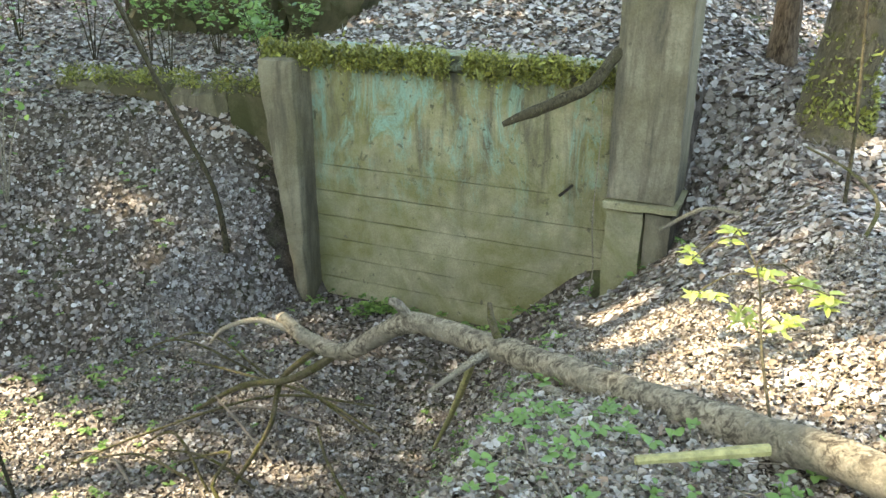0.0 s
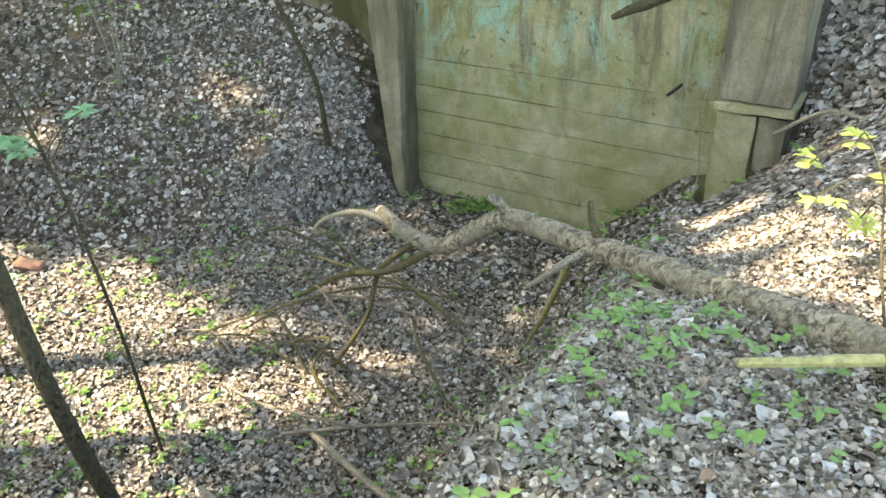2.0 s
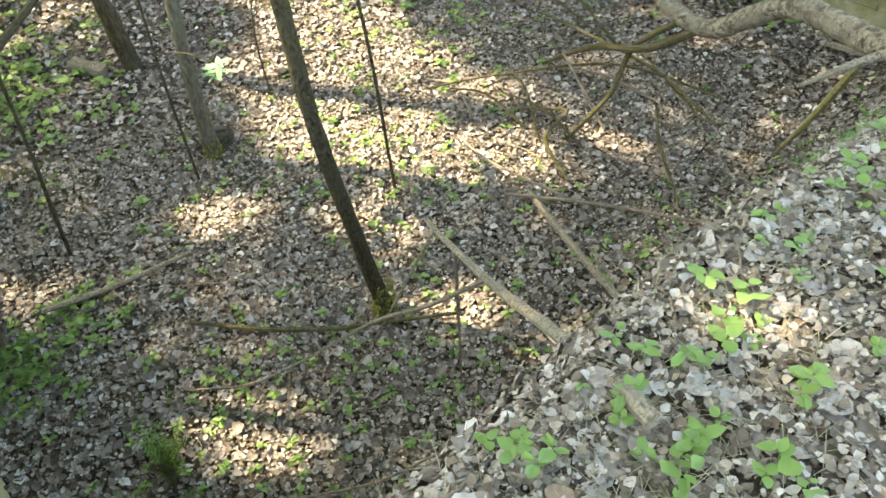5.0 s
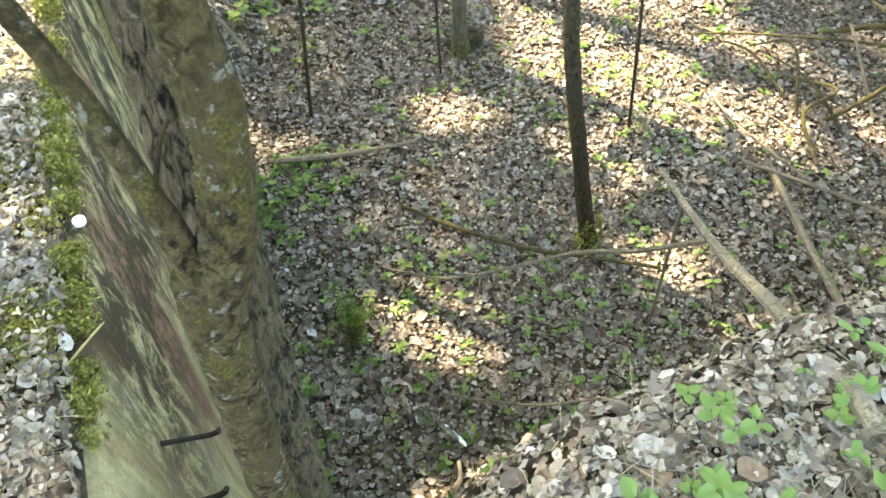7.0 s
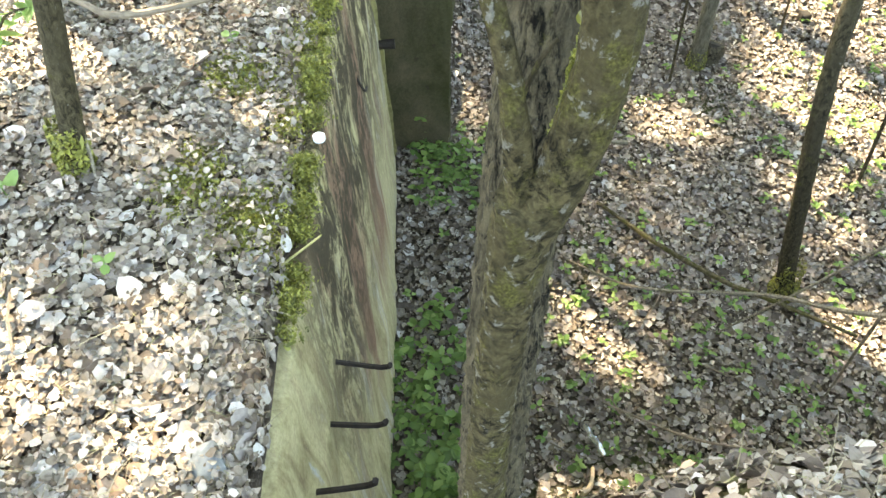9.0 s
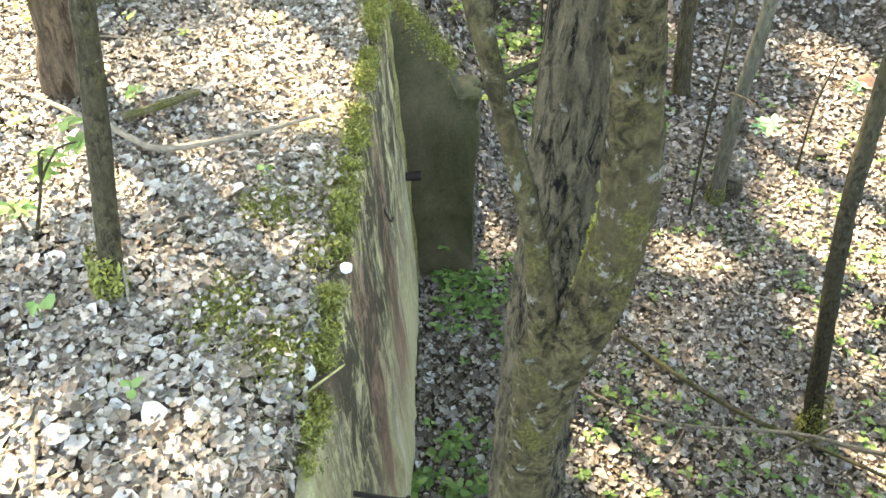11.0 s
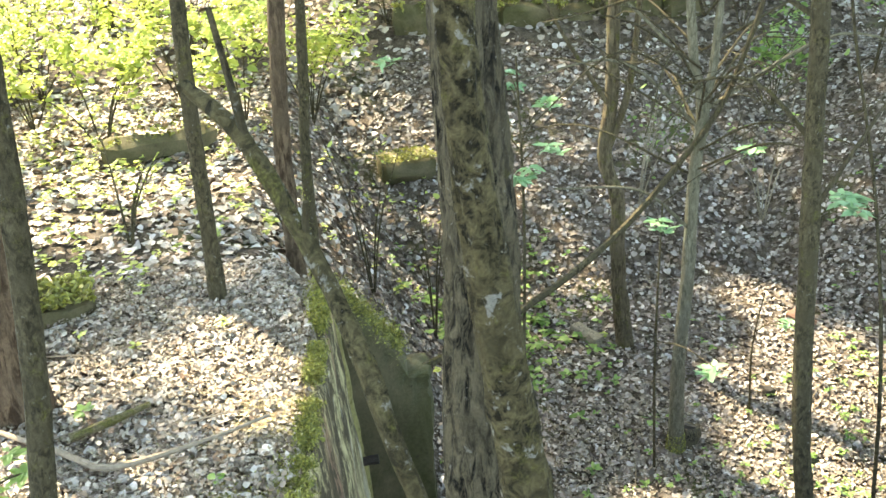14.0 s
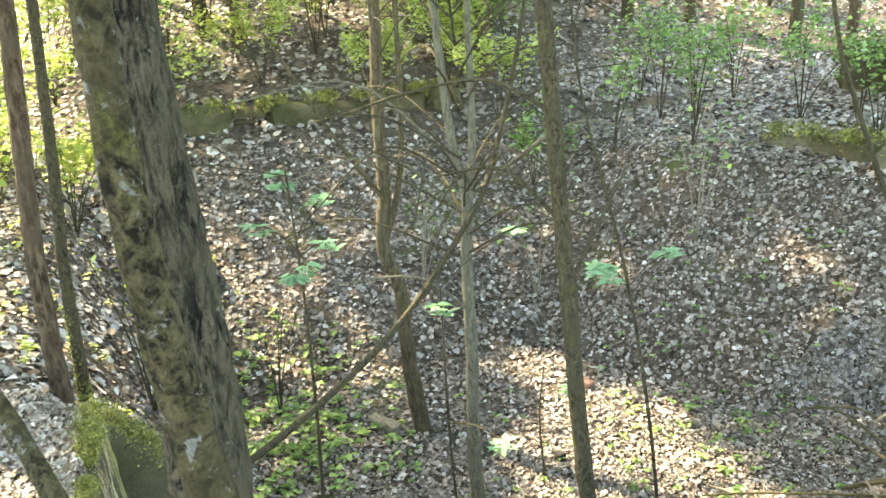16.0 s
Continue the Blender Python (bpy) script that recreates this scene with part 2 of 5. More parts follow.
BRICK = plain_mat("red_brick", (0.24, 0.13, 0.09), 0.9, 0.3, 30)
CAP_WHITE = plain_mat("white_plastic", (0.75, 0.76, 0.77), 0.4, 0.08, 20)
# near black for the painted shade in the stump, and for the dark ball
DARK_HOLE = plain_mat("near_black", (0.03, 0.025, 0.02), 0.95, 0.4, 30)

# ---- building helpers ----
ORIGIN = {}


def thing(name, loc, label, category, group="", kind=""):
    ob = tagged(new(name), label, category, group, kind)
    ob.location = loc
    ORIGIN[ob.name] = Vector(loc)
    return ob


def mesh_from(name, verts, faces, material, smooth=True, sharp=0):
    me = bpy.data.meshes.new(name)
    me.from_pydata([tuple(v) for v in verts], [], [tuple(f) for f in faces])
    me.materials.append(material)
    me.polygons.foreach_set("use_smooth", [smooth] * len(me.polygons))
    me.update()
    if sharp:
        me.set_sharp_from_angle(angle=radians(sharp))
    return me


def part(name, geo, material, parent=None, label="", smooth=True, sharp=32):
    """geo: (verts, faces) in world metres. One mesh object under a thing or a part."""
    verts, faces = geo
    base = ORIGIN[parent.name] if parent else Vector((0, 0, 0))
    ob = new(name, mesh_from(name, [Vector(v) - base for v in verts], faces, material, smooth, sharp))
    if parent:
        ob.parent = parent
        ORIGIN[ob.name] = base
    if label:
        ob["label"] = label
    return ob


def spline(points, step):
    """Points along a smooth curve through the given ones, with a fourth value (radius) carried along."""
    p = np.array(points, float)
    q = np.vstack([2 * p[0] - p[1], p, 2 * p[-1] - p[-2]])
    out = []
    for i in range(1, len(q) - 2):
        a, b, c, d = q[i - 1], q[i], q[i + 1], q[i + 2]
        k = max(2, int(np.linalg.norm(c[:3] - b[:3]) / step))
        for t in np.arange(k) / k:
            out.append(0.5 * (2 * b + (c - a) * t + (2 * a - 5 * b + 4 * c - d) * t * t + (3 * b - a - 3 * c + d) * t ** 3))
    out.append(q[-2])
    return np.array(out)


def tube(points, seg=10, step=0.06, rough=0.06, seed=0, lump=9.0):
    """A limb: points are (x, y, z, radius). Uneven skin; closed ends."""
    c = spline(points, step)
    n = len(c)
    tang = np.gradient(c[:, :3], axis=0)
    verts, faces = [], []
    side = Vector((1, 0.3, 0.1))
    for i in range(n):
        t = Vector(tang[i]).normalized()
        side = (side - t * side.dot(t)).normalized()
        up = t.cross(side)
        for k in range(seg):
            a = 2 * math.pi * k / seg
            d = side * math.cos(a) + up * math.sin(a)
            o = Vector(c[i, :3])
            r = max(c[i, 3], 0.001)
            w = noise.noise((o + d * 0.08) * lump + Vector((seed * 3.1, seed, 0))) + 0.6 * noise.noise((o + d * 0.05) * lump * 3.3 + Vector((seed, 0, 0)))
            verts.append(o + d * r * (1 + rough * 1.6 * w))
    for i in range(n - 1):
        for k in range(seg):
            k2 = (k + 1) % seg
            faces.append((i * seg + k, i * seg + k2, (i + 1) * seg + k2, (i + 1) * seg + k))
    faces.append(tuple(range(seg - 1, -1, -1)))
    faces.append(tuple((n - 1) * seg + k for k in range(seg)))
    return verts, faces


def join(*geos):
    verts, faces = [], []
    for v, f in geos:
        k = len(verts)
        verts += list(v)
        faces += [tuple(i + k for i in q) for q in f]
    return verts, faces


def slab(x0, x1, y0, y1, z0, z1, cell=0.1, rough=0.012, seed=0, lump=4.0, edge=0.015):
    """A worn block: its sides are gridded, edges rounded off, skin uneven."""
    nx, ny, nz = [max(1, int(round(d / cell))) for d in (x1 - x0, y1 - y0, z1 - z0)]
    index, verts, faces = {}, [], []
    mid = Vector(((x0 + x1) / 2, (y0 + y1) / 2, (z0 + z1) / 2))
    half = Vector(((x1 - x0) / 2, (y1 - y0) / 2, (z1 - z0) / 2))

    def vid(i, j, k):
        if (i, j, k) not in index:
            p = Vector((x0 + (x1 - x0) * i / nx, y0 + (y1 - y0) * j / ny, z0 + (z1 - z0) * k / nz))
            rims = (i in (0, nx)) + (j in (0, ny)) + (k in (0, nz))
            q = p - mid
            if rims >= 2:
                for ax, on in enumerate((i in (0, nx), j in (0, ny), k in (0, nz))):
                    if on:
                        q[ax] -= math.copysign(edge * (0.6 + 0.8 * noise.random()), q[ax])
            w = Vector((noise.noise(p * lump + Vector((seed, 0, 0))), noise.noise(p * lump + Vector((0, seed + 7, 0))), noise.noise(p * lump + Vector((0, 0, seed + 3)))))
            w2 = noise.noise(p * lump * 4 + Vector((seed, seed, 0)))
            index[(i, j, k)] = len(verts)
            verts.append(mid + q + w * rough + q.normalized() * w2 * rough * 0.5)
        return index[(i, j, k)]

    for i in range(nx):
        for j in range(ny):
            faces.append((vid(i, j, 0), vid(i, j + 1, 0), vid(i + 1, j + 1, 0), vid(i + 1, j, 0)))
            faces.append((vid(i, j, nz), vid(i + 1, j, nz), vid(i + 1, j + 1, nz), vid(i, j + 1, nz)))
    for i in range(nx):
        for k in range(nz):
            faces.append((vid(i, 0, k), vid(i + 1, 0, k), vid(i + 1, 0, k + 1), vid(i, 0, k + 1)))
            faces.append((vid(i, ny, k), vid(i, ny, k + 1), vid(i + 1, ny, k + 1), vid(i + 1, ny, k)))
    for j in range(ny):
        for k in range(nz):
            faces.append((vid(0, j, k), vid(0, j, k + 1), vid(0, j + 1, k + 1), vid(0, j + 1, k)))
            faces.append((vid(nx, j, k), vid(nx, j + 1, k), vid(nx, j + 1, k + 1), vid(nx, j, k + 1)))
    return verts, faces


LEAF_XY = np.array([(0, 0), (-0.27, 0.08), (-0.43, 0.36), (-0.30, 0.74), (0, 1.0), (0.30, 0.74), (0.43, 0.36), (0.27, 0.08), (0, 0.48)])
LEAF_TRI = np.array([(k, 8, (k + 1) % 8) for k in range(8)])


def leaf_mesh(name, pos, nrm, size, material, curl=0.25, width=1.0, head=None, rng=None):
    """Many leaves in one mesh: ovate blades with a fold and a curl."""
    rng = rng or np.random.default_rng(1)
    pos, nrm, size = np.asarray(pos, float), np.asarray(nrm, float), np.asarray(size, float)
    n = len(pos)
    nrm = nrm / np.linalg.norm(nrm, axis=1, keepdims=True)
    if head is None:
        a = rng.uniform(0, 2 * np.pi, n)
        head = np.stack([np.cos(a), np.sin(a), np.zeros(n)], 1)
    head = head - nrm * (head * nrm).sum(1, keepdims=True)
    head /= np.linalg.norm(head, axis=1, keepdims=True) + 1e-9
    side = np.cross(head, nrm)
    w = width * rng.uniform(0.75, 1.2, n)
    fold = curl * rng.normal(0.6, 0.9, n)
    bend = curl * rng.normal(0.3, 1.0, n)
    out = np.empty((n, 9, 3))
    for k, (lx, ly) in enumerate(LEAF_XY):
        jx = lx * (1 + 0.16 * rng.normal(size=n))
        h = fold * abs(lx) * 1.6 + bend * (ly - 0.5) ** 2 * 1.6 + curl * 0.16 * rng.normal(size=n)
        out[:, k] = pos + size[:, None] * (side * (jx * w)[:, None] + head * (ly - 0.5 + 0.025 * rng.normal(size=n))[:, None] + nrm * h[:, None])
    tris = (np.arange(n)[:, None, None] * 9 + LEAF_TRI[None]).reshape(-1)
    me = bpy.data.meshes.new(name)
    me.vertices.add(n * 9)
    me.vertices.foreach_set("co", out.reshape(-1))
    me.loops.add(len(tris))
    me.loops.foreach_set("vertex_index", tris.astype(np.int32))
    me.polygons.add(len(tris) // 3)
    me.polygons.foreach_set("loop_start", np.arange(0, len(tris), 3, dtype=np.int32))
    me.materials.append(material)
    me.polygons.foreach_set("use_smooth", np.ones(len(tris) // 3, dtype=bool))
    me.update(calc_edges=True)
    return me


# ---- the lie of the land ----
FLOOR = -1.75


def smooth(a, b, v):
    t = np.clip((v - a) / (b - a), 0, 1)
    return t * t * (3 - 2 * t)


def rough_noise(x, y, s, seed):
    """Cheap smooth variation from a few crossed waves."""
    r = np.random.default_rng(seed)
    out = np.zeros_like(x)
    for k in range(7):
        a, f, p = r.uniform(0, 6.28), s * r.uniform(0.6, 1.8), r.uniform(0, 6.28, 2)
        out = out + np.sin(f * (x * math.cos(a) + y * math.sin(a)) + p[0] + 0.8 * np.sin(0.7 * f * (y * math.cos(a) - x * math.sin(a)) + p[1]))
    return out / 4.0


def edge_x(y):
    """Brink of the earth fill on which the camera stands."""
    return np.interp(y, [-0.6, -0.2, 0.1, 0.4, 1.5, 2.4, 3.2, 4.7, 5.9, 7.0], [-0.30, -0.30, -0.50, -0.62, -0.68, -0.72, -0.80, -1.04, -1.28, -1.3])


def land(x, y):
    """Height of the ground at x, y (arrays)."""
    x, y = np.asarray(x, float), np.asarray(y, float)
    bumps = 0.03 * rough_noise(x, y, 2.2, 3) + 0.014 * rough_noise(x, y, 7.0, 4)
    # fill between the two walls
    ex = edge_x(y)
    fill = np.interp(y, [-0.8, -0.1, 0.35, 1.6, 2.4, 3.5, 4.75, 5.85, 6.6, 8.0, 12], [0.0, 0.05, 0.15, 0.17, -0.02, -0.38, -0.82, -1.22, -0.75, 0.1, 0.5])
    cross = np.interp(y, [-0.5, 2.0, 3.5, 4.75, 5.85, 7.0, 8.0], [0.02, 0.06, 0.42, 0.75, 0.95, 0.8, 0.1])
    fill = fill + cross * np.clip(x - ex, 0, 1.25) + 0.03 * np.clip(x, 0, 8)
    drop = smooth(0.0, 1.0, (edge_x(y) - x) / 1.0)
    z = fill + (FLOOR - fill) * drop
    # far slope, left of the far wall
    y0 = np.interp(x, [-14, -8, -6.2, -4.9, -4.5, -3.9], [2.7, 3.1, 3.7, 4.2, 4.7, 6.2])
    far = FLOOR + np.clip((y - y0) * 0.70, 0, 1.62) + np.clip(y - y0 - 2.3, 0, 5) * 0.08
    far = np.where(x > -3.9, FLOOR, far)
    z = np.maximum(z, far)
    # head of the ditch
    head = np.clip((-7.0 - x) * 0.50, 0, 2.05) + smooth(-3.0, 0.5, y) * np.clip(-11.3 - x, 0, 6) * 0.36 + np.clip(-11.4 - x, 0, 30) * 0.07
    z = np.maximum(z, FLOOR + head)
    # ground above the far wall
    back = 0.50 + 0.14 * np.clip(y - 6.3, 0, 3.5) + 0.03 * np.clip(y - 9, 0, 40)
    behind = np.where(x > -0.78, smooth(5.95, 7.6, y), smooth(6.28, 6.36, y)) * smooth(-4.45, -4.35, x) * (1 - smooth(-1.5, 0.4, x))
    z = z + (np.maximum(back, z) - z) * behind
    # plateau behind the near wall, and its flank beyond the wall's end
    top = 0.0 + 0.0 * x
    begin = np.interp(x, [-12, -7, -5.2, -4.4, -3.84], [-1.4, -1.35, -1.2, -1.05, -0.75])
    wide = np.interp(x, [-5.2, -4.4, -3.84], [1.7, 1.3, 0.65])
    flank = 1 - smooth(0, 1, (y - begin) / wide)
    flank = np.where(x > -3.62, 1 - smooth(-0.547, -0.515, y), flank)
    flank = np.where(x > -0.25, 1 - smooth(-0.9, -0.3, y), flank)
    z = np.maximum(z, FLOOR + (top - FLOOR) * flank)
    # far rise of the wood all round
    d = np.sqrt((x + 3) ** 2 + (y - 2) ** 2)
    z = z + 0.10 * np.clip(d - 13, 0, 60)
    return z + bumps


def land_normal(x, y):
    e = 0.03
    gx = (land(x + e, y) - land(x - e, y)) / (2 * e)
    gy = (land(x, y + e) - land(x, y - e)) / (2 * e)
    n = np.stack([-gx, -gy, np.ones_like(gx)], 1)
    return n / np.linalg.norm(n, axis=1, keepdims=True)


def z_at(x, y):
    return float(land(np.array([x]), np.array([y]))[0])


def axis(lo, a, b, hi, fine):
    left = a - np.cumsum(np.geomspace(fine, 6, 26))
    right = b + np.cumsum(np.geomspace(fine, 6, 26))
    return np.concatenate([left[left > lo][::-1], np.arange(a, b, fine), right[right < hi]])


gx, gy = axis(-90, -8.5, 2.0, 80, 0.055), axis(-80, -3.2, 8.0, 90, 0.055)
gy = np.sort(np.concatenate([gy[np.abs(gy + 0.53) > 0.035], (-0.548, -0.514)]))
X, Y = np.meshgrid(gx, gy, indexing="ij")
Z = land(X.ravel(), Y.ravel())
nyg = len(gy)
ii, jj = np.meshgrid(np.arange(len(gx) - 1), np.arange(nyg - 1), indexing="ij")
quads = np.stack([ii * nyg + jj, (ii + 1) * nyg + jj, (ii + 1) * nyg + jj + 1, ii * nyg + jj + 1], -1).reshape(-1, 4)
me = bpy.data.meshes.new("ground")
me.vertices.add(len(Z))
me.vertices.foreach_set("co", np.stack([X.ravel(), Y.ravel(), Z], 1).reshape(-1))
me.loops.add(quads.size)
me.loops.foreach_set("vertex_index", quads.reshape(-1).astype(np.int32))
me.polygons.add(len(quads))
me.polygons.foreach_set("loop_start", np.arange(0, quads.size, 4, dtype=np.int32))
me.update(calc_edges=True)
me.polygons.foreach_set("use_smooth", [True] * len(quads))
me.materials.append(SOIL)
ground = tagged(new("ground", me), "dark woodland soil in a ditch between banks", "ground", kind="structure")

# ---- fallen leaves ----
rng = np.random.default_rng(7)


def scatter(x0, x1, y0, y1, per_m2, keep=None):
    n = int((x1 - x0) * (y1 - y0) * per_m2)
    x, y = rng.uniform(x0, x1, n), rng.uniform(y0, y1, n)
    if keep is not None:
        k = keep(x, y)
        x, y = x[k], y[k]
    return x, y


def litter(name, x, y, size, material, label, tilt=0.35, curl=0.22, lift=0.012, least=0.72):
    patchy = 0.5 + 0.5 * np.tanh(1.6 * (rough_noise(x, y, 3.1, 11) + 0.6 * rough_noise(x, y, 8.0, 12)))
    k = rng.uniform(0, 1, len(x)) < least + (1 - least) * patchy
    x, y = x[k], y[k]
    n = len(x)
    nr = land_normal(x, y) + rng.normal(0, tilt, (n, 3))
    nr[:, 2] = np.abs(nr[:, 2]) + 0.15
    p = np.stack([x, y, land(x, y) + lift * rng.uniform(0.2, 1.6, n)], 1)
    s = size * np.clip(rng.lognormal(0, 0.42, n), 0.4, 1.75)
    return tagged(new(name, leaf_mesh(name, p, nr, s, material, curl, 1.15, rng=rng)), label, "leaves", kind="stuff")


def clear_of_walls(x, y):
    far = ((x > -4.4) & (x < -0.7) & (y > 6.05) & (y < 6.3)) | ((x > -4.42) & (x < -3.97) & (y > 5.8) & (y < 6.3)) | ((x > -1.34) & (x < -0.7) & (y > 5.76) & (y < 6.3))
    near = (x > -3.75) & (x < -0.2) & (y > -0.52) & (y < -0.36)
    return ~(far | near)


on_fill = lambda x, y: (x > edge_x(y) - 0.12) & clear_of_walls(x, y)
in_pit = lambda x, y: (x <= edge_x(y) - 0.05) & clear_of_walls(x, y)
litter("leaf_mat", *scatter(-1.4, 1.6, -0.5, 5.8, 1700, on_fill), 0.033, LEAF_MIX, "flat matted layer of old grey-brown leaves on the bank", 0.10, 0.10, 0.006, 0.8)
litter("leaf_mat", *scatter(-4.0, 0.6, -2.6, -0.53, 1500), 0.033, LEAF_MIX, "flat matted layer of old grey-brown leaves behind the wall", 0.10, 0.10, 0.006, 0.8)
litter("fallen_leaves", *scatter(-1.4, 1.6, -0.5, 5.8, 850, on_fill), 0.034, LEAF_BANK, "pale grey dry leaves covering the earth bank", 0.28, 0.24, least=0.35)
litter("fallen_leaves", *scatter(-4.2, 1.2, -3.0, -0.52, 1250), 0.034, LEAF_BANK, "pale dry leaves on the ground behind the wall", 0.27, 0.22, least=0.25)
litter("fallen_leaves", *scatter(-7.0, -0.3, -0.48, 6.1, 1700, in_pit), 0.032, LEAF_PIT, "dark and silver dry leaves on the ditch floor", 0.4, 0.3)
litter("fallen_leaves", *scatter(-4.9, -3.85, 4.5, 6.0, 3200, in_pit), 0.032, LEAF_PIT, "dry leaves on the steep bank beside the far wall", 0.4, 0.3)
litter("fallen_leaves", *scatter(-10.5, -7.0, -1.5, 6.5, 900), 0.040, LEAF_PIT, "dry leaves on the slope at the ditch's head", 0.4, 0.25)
litter("fallen_leaves", *scatter(-12.0, -0.9, 6.1, 11.0, 600, clear_of_walls), 0.046, LEAF_BANK, "pale dry leaves above the far wall", 0.35, 0.25)
# tree shade put into the leaf colour: darker mix instead of the pale leaves
litter("fallen_leaves", *scatter(-0.9, 4.0, 5.8, 12.0, 650, clear_of_walls), 0.046, LEAF_MIX, "pale dry leaves below the mossy tree", 0.35, 0.25)
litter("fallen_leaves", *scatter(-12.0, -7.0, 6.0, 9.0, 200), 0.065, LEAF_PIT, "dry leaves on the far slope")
litter("fallen_leaves", *scatter(-9.0, -4.2, -6.0, -1.5, 600), 0.045, LEAF_BANK, "pale dry leaves on the level ground beyond the wall", 0.35, 0.25)
litter("fallen_leaves", *scatter(-7.0, -4.2, -1.5, -0.48, 800), 0.042, LEAF_BANK, "dry leaves on the flank of the ditch", 0.35, 0.25)
litter("fallen_leaves", *scatter(-4.2, 1.5, -6.0, -3.0, 200), 0.062, LEAF_BANK, "pale dry leaves on the level ground")
litter("fallen_leaves", *scatter(-20, -9, -12, 0, 110), 0.085, LEAF_BANK, "drifts of dry leaves farther off in the wood")
# shade of the far rise is in the leaf colour
litter("fallen_leaves", *scatter(-17, -10.5, 0, 14, 170), 0.07, LEAF_MIX, "drifts of dry leaves on the far rise")
litter("leaf_crumbs", *scatter(-1.2, 1.4, -0.5, 4.2, 7500, on_fill), 0.013, LEAF_BITS, "brown crumbs of old leaves on the bank", 0.5, 0.4, 0.02)
litter("leaf_crumbs", *scatter(-3.9, 0.2, -2.3, -0.525, 8500), 0.013, LEAF_BITS, "brown crumbs of old leaves behind the wall", 0.5, 0.4, 0.02)
litter("leaf_crumbs", *scatter(-5.0, -0.3, -0.46, 4.8, 3200, in_pit), 0.016, LEAF_BITS, "brown crumbs of old leaves in the ditch", 0.5, 0.4, 0.02)
litter("fallen_leaves", *scatter(1.3, 8.0, -7.0, 9.0, 330), 0.05, LEAF_MIX, "dry leaves on the level ground behind the viewer")
litter("fallen_leaves", *scatter(-4.2, 8.0, -12.0, -5.8, 60), 0.09, LEAF_BANK, "dry leaves farther back in the wood")
# same shade-toned leaves as below the mossy tree
litter("fallen_leaves", *scatter(-0.98, 0.7, 5.85, 7.6, 1500, clear_of_walls), 0.05, LEAF_MIX, "pale dry leaves on the rise beside the pier", 0.35, 0.25)

# ---- concrete walls ----
wall_far = thing("wall_far", (-2.6, 6.3, FLOOR), "board-marked concrete retaining wall stained yellow-green", "wall", kind="structure")
z0, k = FLOOR - 0.15, 0
for h in (0.33, 0.21, 0.19, 0.22, 0.24, 0.25, 1.05):
    off = random.uniform(-0.006, 0.006)
    part("course", slab(-4.02, -1.26, 6.1 + off, 6.46, z0, z0 + h, 0.08, 0.007, k, 3.0, 0.003), CONCRETE_FAR, wall_far)
    z0, k = z0 + h, k + 1
pil = slab(-4.38, -4.0, 5.84, 6.46, FLOOR - 0.15, 0.50, 0.06, 0.016, 3, 3.5, 0.012)
for v in pil[0]:
    # the outer edge is broken away towards the foot
    if v.x < -4.1:
        v.x += 0.27 * max(0.0, min(1.0, (0.3 - v.z) / 2.0)) * (-4.1 - v.x) / 0.28 + 0.02 * noise.noise(Vector((v.z * 9, v.y * 5, 2.0)))
part("pilaster", pil, CONCRETE_GREY, wall_far, "grey weathered concrete pilaster with chipped edge")
part("coping", slab(-4.42, -1.2, 6.03, 6.5, 0.46, 0.56, 0.07, 0.03, 5, 4.0, 0.03), CONCRETE_DARK, wall_far, "dark mossy concrete coping")
pier = thing("concrete_pier", (-1.0, 6.05, -0.9), "tall brown-grey concrete pier beside the wall", "pier", kind="structure")
part("shaft", slab(-1.25, -0.74, 5.80, 6.32, -0.34, 2.3, 0.08, 0.008, 9, 3.0, 0.006), CONCRETE_GREY, pier)
part("ledge", slab(-1.28, -0.71, 5.77, 6.34, -0.42, -0.345, 0.06, 0.014, 10, 5.0, 0.015), CONCRETE_FAR, pier, "chipped greenish concrete ledge")
part("foot", slab(-1.25, -0.96, 5.82, 6.3, -1.8, -0.425, 0.08, 0.014, 11, 3.0, 0.008), CONCRETE_FAR, pier, "stained lower block")
part("foot", slab(-0.953, -0.75, 5.83, 6.3, -1.8, -0.425, 0.08, 0.014, 12, 3.0, 0.008), CONCRETE_GREY, pier, "pale spalled lower block")
low = thing("wall_low", (-5.8, 6.45, -0.4), "low crumbling concrete wall end half buried in the slope", "wall", kind="structure")
x0 = -7.4
for k, w in enumerate((0.75, 0.8, 0.7, 0.74)):
    part("block", slab(x0, x0 + w - 0.01, 6.28 + random.uniform(-0.03, 0.03), 6.6, -0.75, random.uniform(0.02, 0.12) + 0.05 * k * 0.5, 0.09, 0.05, 20 + k, 3.5, 0.05), CONCRETE_DARK if k % 2 else CONCRETE_GREY, low)
    x0 += w
ledge_top = thing("wall_upper", (-8, 9.1, 0.6), "mossy concrete ledge on the upper slope", "wall", kind="structure")
for k in range(2, 5):
    x0 = -11.5 + 1.3 * k
    part("block", slab(x0, x0 + 1.28, 9.0 + random.uniform(-0.05, 0.05), 9.5, -0.3, 0.74 + 0.03 * k, 0.08, 0.15, 30 + k, 4.5, 0.05), CONCRETE_DARK, ledge_top)
ledge_head = thing("wall_head", (-11.2, 2.0, 0.4), "dark crumbling mossy ledge at the head of the ditch", "wall", kind="structure")
y0 = 0.1
for k, w in enumerate((0.9, 0.5, 0.8, 0.55, 0.9, 0.5)):
    part("block", slab(-11.6, -11.05 + random.uniform(-0.15, 0.1), y0, y0 + w - 0.02, -0.3, 0.50 + random.uniform(-0.12, 0.05), 0.1, 0.10, 40 + k, 2.2, 0.03), CONCRETE_DARK, ledge_head)
    y0 += w



